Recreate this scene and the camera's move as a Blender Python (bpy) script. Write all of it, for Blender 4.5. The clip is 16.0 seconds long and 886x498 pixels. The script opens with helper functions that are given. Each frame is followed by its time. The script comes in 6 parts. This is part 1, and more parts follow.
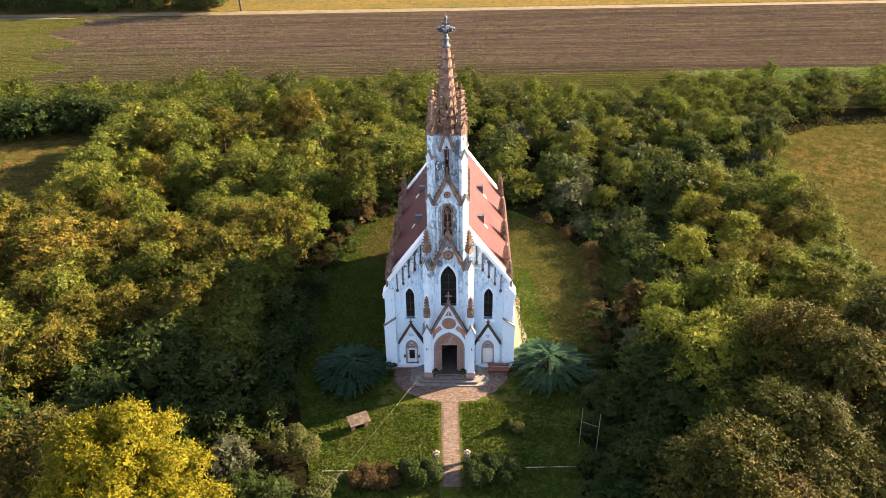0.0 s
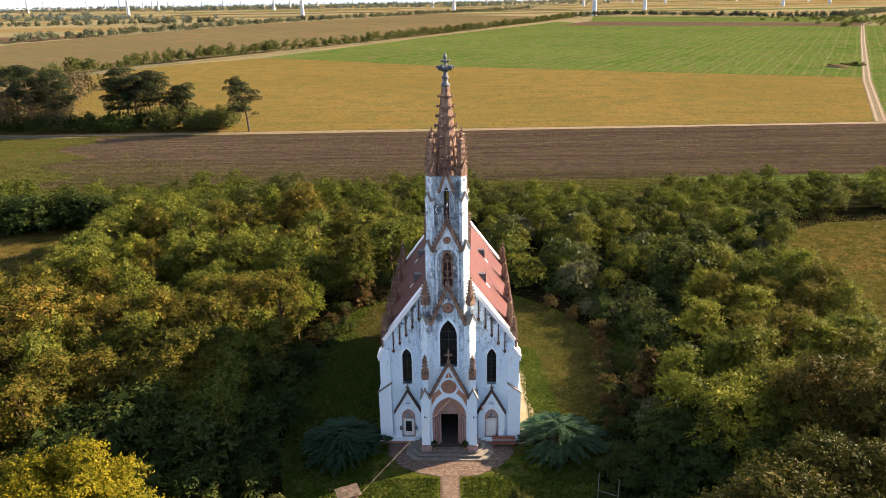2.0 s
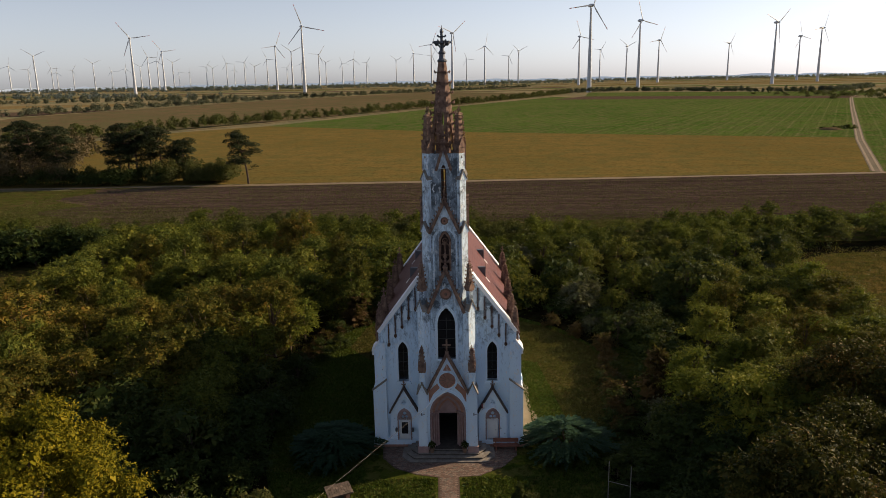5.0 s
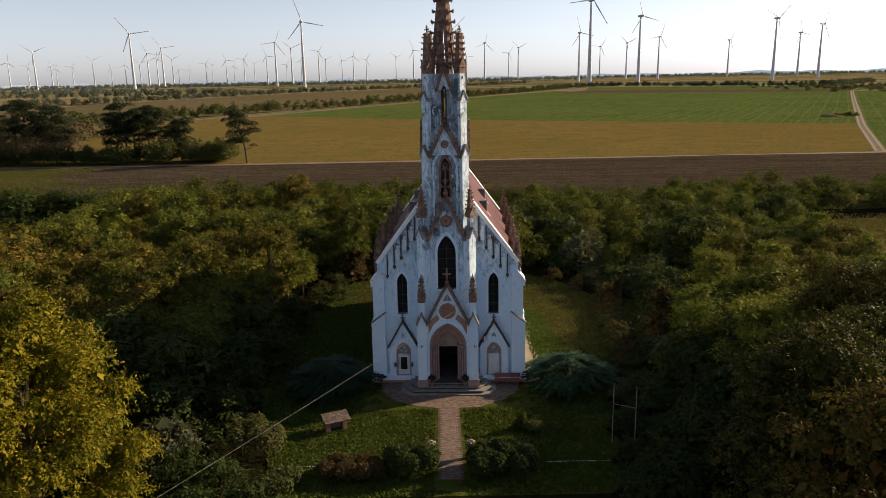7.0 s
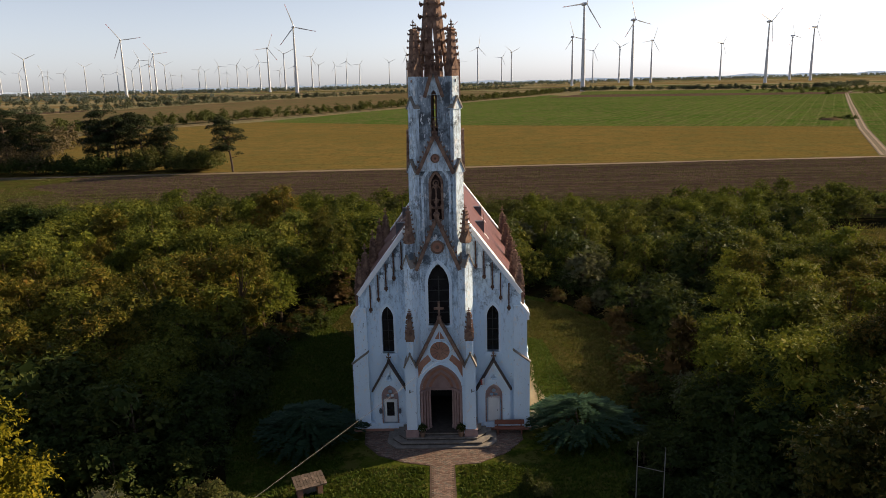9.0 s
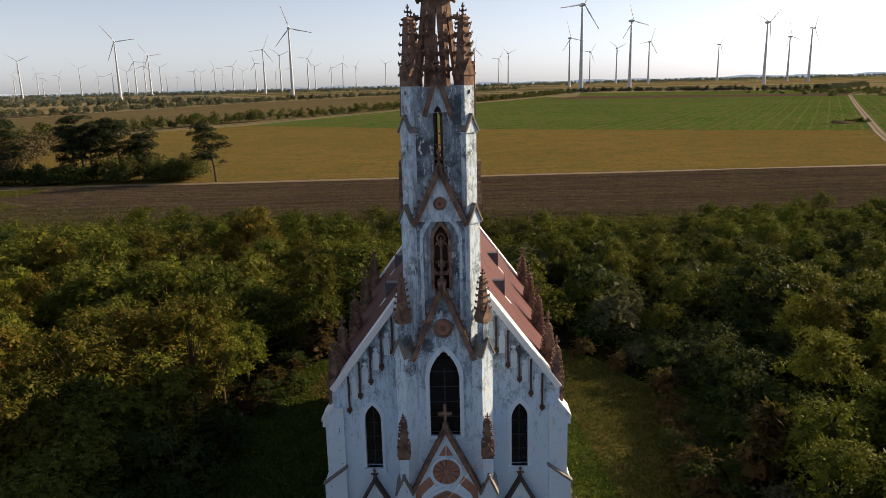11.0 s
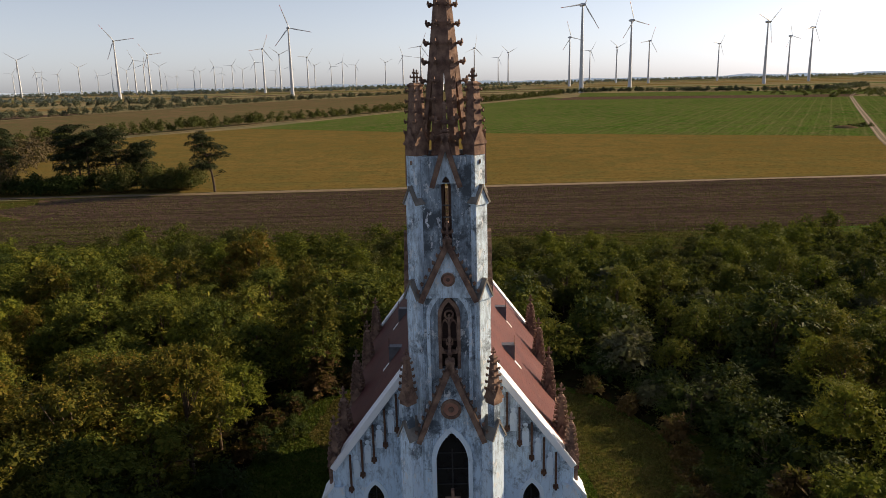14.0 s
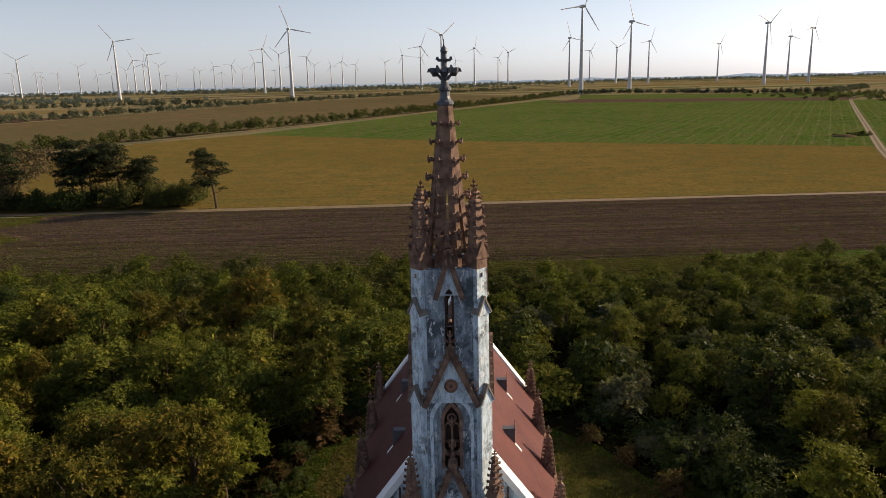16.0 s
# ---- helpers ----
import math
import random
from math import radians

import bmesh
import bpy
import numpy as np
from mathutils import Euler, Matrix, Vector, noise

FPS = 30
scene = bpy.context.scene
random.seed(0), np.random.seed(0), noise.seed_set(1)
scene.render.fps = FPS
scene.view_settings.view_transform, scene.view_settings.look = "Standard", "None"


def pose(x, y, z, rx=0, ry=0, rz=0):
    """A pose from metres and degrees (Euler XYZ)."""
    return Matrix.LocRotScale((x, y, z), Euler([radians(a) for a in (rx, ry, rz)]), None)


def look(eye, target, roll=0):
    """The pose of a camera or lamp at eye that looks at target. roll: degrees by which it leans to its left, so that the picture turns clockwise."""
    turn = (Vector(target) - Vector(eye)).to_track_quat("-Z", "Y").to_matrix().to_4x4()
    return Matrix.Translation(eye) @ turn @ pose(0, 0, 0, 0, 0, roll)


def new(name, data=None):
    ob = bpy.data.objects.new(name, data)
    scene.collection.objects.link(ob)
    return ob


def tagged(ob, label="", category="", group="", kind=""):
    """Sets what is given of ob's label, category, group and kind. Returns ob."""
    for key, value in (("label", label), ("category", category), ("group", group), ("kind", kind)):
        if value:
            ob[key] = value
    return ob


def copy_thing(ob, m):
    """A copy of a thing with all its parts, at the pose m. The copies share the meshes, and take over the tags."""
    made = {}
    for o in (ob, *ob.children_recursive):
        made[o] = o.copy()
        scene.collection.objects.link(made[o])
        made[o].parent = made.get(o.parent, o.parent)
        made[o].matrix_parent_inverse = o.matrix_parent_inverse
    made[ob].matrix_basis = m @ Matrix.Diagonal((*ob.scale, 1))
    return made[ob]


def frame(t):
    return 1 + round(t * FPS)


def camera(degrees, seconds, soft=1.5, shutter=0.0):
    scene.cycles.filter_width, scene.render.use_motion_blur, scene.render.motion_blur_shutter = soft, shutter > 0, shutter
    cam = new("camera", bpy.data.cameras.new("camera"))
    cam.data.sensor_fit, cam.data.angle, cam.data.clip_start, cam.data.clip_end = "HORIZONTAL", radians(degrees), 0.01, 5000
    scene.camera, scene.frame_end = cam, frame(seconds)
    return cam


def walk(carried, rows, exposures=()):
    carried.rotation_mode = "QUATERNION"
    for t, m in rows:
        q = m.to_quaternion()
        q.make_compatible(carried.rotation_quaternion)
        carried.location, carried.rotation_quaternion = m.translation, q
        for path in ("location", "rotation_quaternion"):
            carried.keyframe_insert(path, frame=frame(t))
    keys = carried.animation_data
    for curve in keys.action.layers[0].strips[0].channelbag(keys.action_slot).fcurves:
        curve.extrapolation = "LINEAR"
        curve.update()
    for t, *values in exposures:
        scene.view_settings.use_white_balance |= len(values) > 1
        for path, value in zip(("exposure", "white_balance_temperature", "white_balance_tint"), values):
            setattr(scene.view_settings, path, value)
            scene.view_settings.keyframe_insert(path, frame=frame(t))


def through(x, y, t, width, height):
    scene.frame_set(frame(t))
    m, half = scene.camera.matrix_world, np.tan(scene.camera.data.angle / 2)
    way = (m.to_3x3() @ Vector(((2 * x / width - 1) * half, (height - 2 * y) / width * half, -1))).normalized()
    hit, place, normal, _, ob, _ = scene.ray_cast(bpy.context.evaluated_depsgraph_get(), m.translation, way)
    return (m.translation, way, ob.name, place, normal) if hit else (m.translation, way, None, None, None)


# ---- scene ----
cam = camera(63.22, 16.0, soft=0.85)
ROWS = [  # seconds, x, y, z, yaw, pitch, roll
    (0.0, 0.062, 0.032, 41.823, -0.540, -30.477, 0.885),
    (0.5, 0.052, 0.141, 39.948, -0.477, -28.096, 0.866),
    (1.0, 0.167, 0.050, 38.072, -0.395, -25.226, 0.907),
    (1.5, 0.109, 0.002, 36.203, -0.400, -22.247, 0.894),
    (2.0, 0.133, 0.016, 34.288, -0.372, -19.340, 0.907),
    (2.5, 0.137, 0.074, 32.388, -0.374, -16.484, 0.940),
    (3.0, 0.192, 0.097, 31.679, -0.408, -13.816, 1.034),
    (3.5, 0.203, 0.065, 31.339, -0.441, -13.219, 1.099),
    (4.0, 0.186, 0.084, 30.245, -0.448, -13.252, 1.113),
    (6.5, 0.104, 0.032, 23.050, -0.473, -13.445, 1.064),
    (7.0, 0.045, 0.175, 22.195, -0.470, -13.483, 1.062),
    (7.5, 0.032, 0.702, 22.140, -0.507, -13.450, 1.110),
    (8.0, 0.014, 2.179, 22.141, -0.634, -13.348, 1.198),
    (8.5, 0.115, 4.447, 22.131, -0.831, -13.225, 1.296),
    (9.0, 0.312, 7.204, 22.091, -0.987, -13.123, 1.364),
    (11.5, -0.035, 22.461, 22.611, -1.291, -13.021, 1.378),
    (12.0, -0.165, 23.362, 22.671, -1.228, -13.013, 1.270),
    (12.5, -0.236, 23.408, 22.771, -1.216, -13.065, 1.272),
    (13.0, -0.261, 23.160, 23.442, -1.233, -13.107, 1.314),
    (13.5, -0.221, 22.876, 24.242, -1.260, -13.109, 1.356),
    (14.0, -0.124, 22.844, 25.042, -1.274, -13.148, 1.404),
    (14.5, -0.117, 22.823, 26.016, -1.287, -13.196, 1.392),
    (15.0, -0.225, 22.861, 27.136, -1.291, -13.205, 1.369),
    (15.5, -0.253, 22.860, 28.266, -1.284, -13.224, 1.367),
    (16.0, -0.150, 22.894, 29.381, -1.288, -13.232, 1.375),
]
EXPOSURES = [(0.0, 2.74), (1.0, 2.54), (1.5, 2.42), (2.0, 2.22), (2.5, 1.8), (3.0, 0.98), (3.5, 0.64), (4.0, 0.62), (6.5, 0.86), (9.0, 0.92), (11.5, 0.83), (16.0, 0.72)]
walk(cam, [(t, pose(x, y, z, 90 + pitch, roll, yaw)) for t, x, y, z, yaw, pitch, roll in ROWS], EXPOSURES)

# ---- world, sun ----
SUN_AZIMUTH, SUN_HEIGHT = 68.0, 21.5  # degrees from +y towards +x, and above the horizon
world = bpy.data.worlds.new("sky")
scene.world = world
world.use_nodes = True
wn, wl = world.node_tree.nodes, world.node_tree.links
sky = wn.new("ShaderNodeTexSky")
sky.sky_type = "NISHITA"
sky.sun_disc = False
sky.sun_elevation, sky.sun_rotation = radians(SUN_HEIGHT), radians(SUN_AZIMUTH)
sky.air_density, sky.dust_density, sky.ozone_density = 1.0, 0.6, 1.5
wn["Background"].inputs["Strength"].default_value = 0.085
pale, soft_sky, cool = wn.new("ShaderNodeRGBToBW"), wn.new("ShaderNodeMix"), wn.new("ShaderNodeMix")  # thin haze: paler and cooler
soft_sky.data_type = cool.data_type = "RGBA"
soft_sky.inputs["Factor"].default_value = 0.66
cool.blend_type = "MULTIPLY"
cool.inputs["Factor"].default_value = 1.0
cool.inputs["B"].default_value = (0.93, 0.96, 1.10, 1)
wl.new(sky.outputs["Color"], pale.inputs["Color"])
wl.new(sky.outputs["Color"], soft_sky.inputs["A"])
wl.new(pale.outputs["Val"], soft_sky.inputs["B"])
wl.new(soft_sky.outputs["Result"], cool.inputs["A"])
wl.new(cool.outputs["Result"], wn["Background"].inputs["Color"])
sun = new("sun", bpy.data.lights.new("sun", "SUN"))
sun.data.energy, sun.data.angle, sun.data.color = 5.0, radians(0.6), (1.0, 0.77, 0.50)
sx, sy = math.sin(radians(SUN_AZIMUTH)), math.cos(radians(SUN_AZIMUTH))
sun.matrix_world = look((300 * sx, 300 * sy, 300 * math.tan(radians(SUN_HEIGHT))), (0, 0, 0))

# ---- helpers of this scene ----


class Geo:
    """Collects vertices and faces for one mesh."""

    def __init__(self):
        self.v, self.f = [], []

    def add(self, verts, faces):
        n = len(self.v)
        self.v += [tuple(p) for p in verts]
        self.f += [tuple(n + i for i in q) for q in faces]
        return self

    def box(self, x0, x1, y0, y1, z0, z1):
        return self.add([(x, y, z) for z in (z0, z1) for y in (y0, y1) for x in (x0, x1)],
                        [(0, 2, 3, 1), (4, 5, 7, 6), (0, 1, 5, 4), (2, 6, 7, 3), (0, 4, 6, 2), (1, 3, 7, 5)])

    def taper(self, x, y, z0, z1, a0, b0, a1, b1, turn=0.0):
        """A four-sided tapering block: half sizes a, b below and above."""
        c, s = math.cos(turn), math.sin(turn)
        pts = []
        for z, a, b in ((z0, a0, b0), (z1, a1, b1)):
            for u, w in ((-a, -b), (a, -b), (a, b), (-a, b)):
                pts.append((x + c * u - s * w, y + s * u + c * w, z))
        return self.add(pts, [(3, 2, 1, 0), (4, 5, 6, 7), (0, 1, 5, 4), (1, 2, 6, 5), (2, 3, 7, 6), (3, 0, 4, 7)])

    def prism(self, poly, y0, y1):
        """A polygon of (x, z), drawn out from y0 to y1."""
        n = len(poly)
        self.add([(x, y0, z) for x, z in poly] + [(x, y1, z) for x, z in poly],
                 [tuple(range(n)), tuple(range(2 * n - 1, n - 1, -1))] + [(i, n + i, n + (i + 1) % n, (i + 1) % n) for i in range(n)])
        return self

    def slab(self, poly, z0, z1):
        """A polygon of (x, y), drawn up from z0 to z1."""
        n = len(poly)
        return self.add([(x, y, z0) for x, y in poly] + [(x, y, z1) for x, y in poly],
                        [tuple(range(n - 1, -1, -1)), tuple(range(n, 2 * n))] + [(i, (i + 1) % n, n + (i + 1) % n, n + i) for i in range(n)])

    def lathe(self, x, y, rows, n=12, turn=0.0):
        """Rings of (z, radius) round an upright axis."""
        verts, faces = [], []
        for z, r in rows:
            verts += [(x + r * math.cos(turn + 2 * math.pi * k / n), y + r * math.sin(turn + 2 * math.pi * k / n), z) for k in range(n)]
        for i in range(len(rows) - 1):
            faces += [(i * n + k, i * n + (k + 1) % n, (i + 1) * n + (k + 1) % n, (i + 1) * n + k) for k in range(n)]
        faces += [tuple(range(n - 1, -1, -1)), tuple((len(rows) - 1) * n + k for k in range(n))]
        return self.add(verts, faces)

    def tube(self, p, q, r0, r1, n=7):
        p, q = Vector(p), Vector(q)
        d = (q - p).normalized()
        a = d.orthogonal().normalized()
        b = d.cross(a)
        verts = []
        for o, r in ((p, r0), (q, r1)):
            verts += [o + r * (math.cos(2 * math.pi * k / n) * a + math.sin(2 * math.pi * k / n) * b) for k in range(n)]
        return self.add(verts, [(k, (k + 1) % n, n + (k + 1) % n, n + k) for k in range(n)] + [tuple(range(n - 1, -1, -1)), tuple(range(n, 2 * n))])

    def mesh(self, name, smooth=False):
        me = bpy.data.meshes.new(name)
        me.from_pydata(self.v, [], self.f)
        bm = bmesh.new()
        bm.from_mesh(me)
        bmesh.ops.recalc_face_normals(bm, faces=bm.faces)
        bm.to_mesh(me)
        bm.free()
        if smooth:
            me.polygons.foreach_set("use_smooth", [True] * len(me.polygons))
        return me


def plate(outline, holes, y0, y1):
    """A wall plate in the x-z plane with openings right through it, from y0 to y1."""
    cu = bpy.data.curves.new("plate", "CURVE")
    cu.dimensions, cu.fill_mode, cu.extrude = "2D", "BOTH", (y1 - y0) / 2
    for poly in [outline] + list(holes):
        sp = cu.splines.new("POLY")
        sp.points.add(len(poly) - 1)
        for p, (x, z) in zip(sp.points, poly):
            p.co = (x, z, 0, 1)
        sp.use_cyclic_u = True
    ob = bpy.data.objects.new("plate", cu)
    me = bpy.data.meshes.new_from_object(ob)
    bpy.data.objects.remove(ob)
    bpy.data.curves.remove(cu)
    me.transform(pose(0, (y0 + y1) / 2, 0, 90, 0, 0))
    return me


def part(name, geo, material, parent, label="", at=None):
    """ONE mesh object under a thing or a part."""
    me = geo.mesh(name) if isinstance(geo, Geo) else geo
    if not me.materials:
        me.materials.append(material)
    ob = new(name, me)
    ob.parent = parent
    if at is not None:
        ob.matrix_basis = at
    return tagged(ob, label)


def thing(name, m, label, category, group="", kind=""):
    ob = new(name)
    ob.empty_display_size = 0.3
    ob.matrix_basis = m
    return tagged(ob, label, category, group, kind)


def single(name, geo, material, label, category="", group="", kind="", at=None):
    me = geo.mesh(name) if isinstance(geo, Geo) else geo
    me.materials.append(material)
    ob = new(name, me)
    if at is not None:
        ob.matrix_basis = at
    return tagged(ob, label, category, group, kind)


def lancet(x, half, z0, z1, rise, n=9):
    """Outline of a pointed opening: centre, half width, sill, top and the height of its arch."""
    zs = z1 - rise
    r = (half * half + rise * rise) / (2 * half)
    pts = [(x - half, z0), (x + half, z0)]
    top = math.asin(min(1, rise / r))
    pts += [(x + half - r + r * math.cos(top * k / n), zs + r * math.sin(top * k / n)) for k in range(n + 1)]
    pts += [(x - half + r - r * math.cos(top * k / n), zs + r * math.sin(top * k / n)) for k in range(n - 1, -1, -1)]
    return pts


def ring(x, z, r, n=24):
    return [(x + r * math.cos(2 * math.pi * k / n), z + r * math.sin(2 * math.pi * k / n)) for k in range(n)]


def band(outline, width, y0, y1):
    """A moulding that follows an opening's jambs and arch outside its outline (the sill is left open)."""
    inner = outline[1:] + outline[:1]
    cx = sum(p[0] for p in outline) / len(outline)
    cz = inner[0][1]
    top = max(p[1] for p in outline)
    half = max(p[0] for p in outline) - cx
    outer = [(cx + (x - cx) * (half + width) / half, cz + (z - cz) * (top + 1.4 * width - cz) / (top - cz)) for x, z in inner]
    return plate(inner + outer[::-1], [], y0, y1)

# ---- materials ----


def shader(name):
    m = bpy.data.materials.new(name)
    m.use_nodes = True
    nt = m.node_tree
    return m, nt, nt.nodes["Principled BSDF"]


def node(nt, kind, **values):
    n = nt.nodes.new("ShaderNode" + kind)
    for k, v in values.items():
        n.inputs[k].default_value = v
    return n


def coords(nt, scale=(1, 1, 1), which="Object"):
    tc, mp = nt.nodes.new("ShaderNodeTexCoord"), nt.nodes.new("ShaderNodeMapping")
    mp.inputs["Scale"].default_value = scale
    nt.links.new(tc.outputs[which], mp.inputs["Vector"])
    return mp.outputs["Vector"]


def noise_of(nt, vec, scale, detail=6.0, rough=0.6):
    n = node(nt, "TexNoise", Scale=scale, Detail=detail, Roughness=rough)
    nt.links.new(vec, n.inputs["Vector"])
    return n.outputs["Fac"]


def ramp(nt, fac, stops):
    r = nt.nodes.new("ShaderNodeValToRGB")
    els = r.color_ramp.elements
    while len(els) < len(stops):
        els.new(0.5)
    for e, (p, col) in zip(els, stops):
        e.position = p
        e.color = (*col, 1) if len(col) == 3 else col
    nt.links.new(fac, r.inputs["Fac"])
    return r.outputs["Color"]


def grey(nt, fac, a, b):
    return ramp(nt, fac, [(a, (0, 0, 0)), (b, (1, 1, 1))])


def blend(nt, fac, a, b, how="MIX"):
    mx = nt.nodes.new("ShaderNodeMix")
    mx.data_type, mx.blend_type = "RGBA", how
    for sock, val in ((mx.inputs["Factor"], fac), (mx.inputs["A"], a), (mx.inputs["B"], b)):
        if isinstance(val, (int, float)):
            sock.default_value = val
        elif isinstance(val, tuple):
            sock.default_value = (*val, 1)
        else:
            nt.links.new(val, sock)
    return mx.outputs["Result"]


def bumped(nt, bsdf, height, strength=0.4, distance=0.05):
    b = node(nt, "Bump", Strength=strength, Distance=distance)
    nt.links.new(height, b.inputs["Height"])
    nt.links.new(b.outputs["Normal"], bsdf.inputs["Normal"])


def simple(name, a, b, scale=3.0, rough=0.8, metal=0.0, bump=0.3, dist=0.03, stretch=(1, 1, 1), fine=25.0, which="Object"):
    """A surface of two tones at two scales with fine relief."""
    m, nt, bs = shader(name)
    v = coords(nt, stretch, which)
    big, small = noise_of(nt, v, scale), noise_of(nt, v, fine, 3.0)
    mid = blend(nt, grey(nt, big, 0.35, 0.65), a, b)
    dark = tuple(0.7 * c for c in a)
    nt.links.new(blend(nt, blend(nt, 0.35, (0, 0, 0), small, "MIX"), mid, dark), bs.inputs["Base Color"])
    bs.inputs["Roughness"].default_value, bs.inputs["Metallic"].default_value = rough, metal
    if rough > 0.82:
        bs.inputs["Specular IOR Level"].default_value = 0.12
    bumped(nt, bs, small, bump, dist)
    return m


def plaster_material(name, clean, stain, deep, lift=0.0, bare=0.60):
    """Old lime plaster: runs of dirt, sharp-edged flaked patches, more weathering high up."""
    m, nt, bs = shader(name)
    v = coords(nt)
    streak = noise_of(nt, coords(nt, (2.4, 2.4, 0.9)), 1.7, 12.0, 0.78)
    blotch = noise_of(nt, v, 0.8, 10.0, 0.72)
    flake = noise_of(nt, coords(nt, (1.4, 1.4, 0.7)), 2.7, 10.0, 0.68)
    grain = noise_of(nt, v, 22.0, 3.0)
    sep = nt.nodes.new("ShaderNodeSeparateXYZ")
    nt.links.new(v, sep.inputs["Vector"])
    high = nt.nodes.new("ShaderNodeMapRange")
    for k, val in (("From Min", 4.0), ("From Max", 11.0), ("To Min", lift - 0.12), ("To Max", lift + 0.06)):
        high.inputs[k].default_value = val
    nt.links.new(sep.outputs["Z"], high.inputs["Value"])

    def raised(fac):
        s = nt.nodes.new("ShaderNodeMath")
        s.operation = "ADD"
        nt.links.new(fac, s.inputs[0])
        nt.links.new(high.outputs["Result"], s.inputs[1])
        return s.outputs[0]

    col = blend(nt, grey(nt, raised(streak), 0.50, 0.64), clean, stain)
    col = blend(nt, grey(nt, raised(blotch), 0.58, 0.67), col, deep)
    col = blend(nt, grey(nt, flake, bare, bare + 0.012), col, (0.76, 0.80, 0.84))
    fine_run = noise_of(nt, coords(nt, (5.0, 5.0, 0.35)), 2.2, 6.0, 0.7)
    col = blend(nt, blend(nt, 0.45, (0, 0, 0), grey(nt, raised(fine_run), 0.56, 0.68)), col, deep)
    peel = noise_of(nt, coords(nt, (1.0, 1.0, 0.8)), 5.5, 8.0, 0.7)
    col = blend(nt, grey(nt, peel, bare + 0.045, bare + 0.055), col, tuple(0.6 * c for c in stain))
    col = blend(nt, 0.16, col, grain, "MULTIPLY")
    nt.links.new(col, bs.inputs["Base Color"])
    bs.inputs["Roughness"].default_value = 0.9
    bs.inputs["Specular IOR Level"].default_value = 0.2
    bumped(nt, bs, flake, 0.4, 0.04)
    return m


def tiles_material():
    m, nt, bs = shader("red_roof_tiles")
    v = coords(nt)
    big, small = noise_of(nt, v, 0.5), noise_of(nt, v, 9.0, 4.0)
    sep = nt.nodes.new("ShaderNodeSeparateXYZ")
    nt.links.new(v, sep.inputs["Vector"])
    wave = node(nt, "TexWave", Scale=1.6, Distortion=0.4, Detail=1.0)
    wave.bands_direction, wave.wave_profile = "Z", "SAW"
    nt.links.new(v, wave.inputs["Vector"])
    col = blend(nt, grey(nt, big, 0.3, 0.7), (0.060, 0.008, 0.011), (0.105, 0.025, 0.022))
    col = blend(nt, grey(nt, small, 0.45, 0.75), col, (0.042, 0.013, 0.013))
    # paler greyish patches scattered over both slopes
    pale_patch = noise_of(nt, v, 2.4, 8.0, 0.75)
    col = blend(nt, grey(nt, pale_patch, 0.58, 0.74), col, (0.14, 0.095, 0.08))
    nt.links.new(col, bs.inputs["Base Color"])
    bs.inputs["Roughness"].default_value = 0.55
    bs.inputs["Specular IOR Level"].default_value = 0.2
    bumped(nt, bs, wave.outputs["Fac"], 0.5, 0.04)
    return m


def leaf_material(name, tones, through=0.22, rough=0.6):
    """Leaves: tones differ from leaf to leaf and from plant to plant; light shines through."""
    m, nt, bs = shader(name)
    geo, obi = nt.nodes.new("ShaderNodeNewGeometry"), nt.nodes.new("ShaderNodeObjectInfo")
    place = noise_of(nt, geo.outputs["Position"], 0.30, 3.0, 0.6)
    total = None
    for out, k in ((geo.outputs["Random Per Island"], 0.56), (obi.outputs["Random"], 0.34), (place, 0.56)):
        mul = nt.nodes.new("ShaderNodeMath")
        mul.operation = "MULTIPLY_ADD"
        mul.inputs[1].default_value = k
        mul.inputs[2].default_value = -0.23
        nt.links.new(out, mul.inputs[0])
        if total is not None:
            nt.links.new(total, mul.inputs[2])
        total = mul.outputs[0]
    k = len(tones) - 1
    col = ramp(nt, total, [(i / k, t) for i, t in enumerate(tones)])
    nt.links.new(col, bs.inputs["Base Color"])
    bs.inputs["Roughness"].default_value = rough
    bs.inputs["Specular IOR Level"].default_value = 0.05
    tr = nt.nodes.new("ShaderNodeBsdfTranslucent")
    nt.links.new(blend(nt, 0.5, col, (0.16, 0.18, 0.026), "MIX"), tr.inputs["Color"])
    mx = nt.nodes.new("ShaderNodeMixShader")
    mx.inputs["Fac"].default_value = through
    nt.links.new(bs.outputs[0], mx.inputs[1])
    nt.links.new(tr.outputs[0], mx.inputs[2])
    nt.links.new(mx.outputs[0], nt.nodes["Material Output"].inputs["Surface"])
    return m


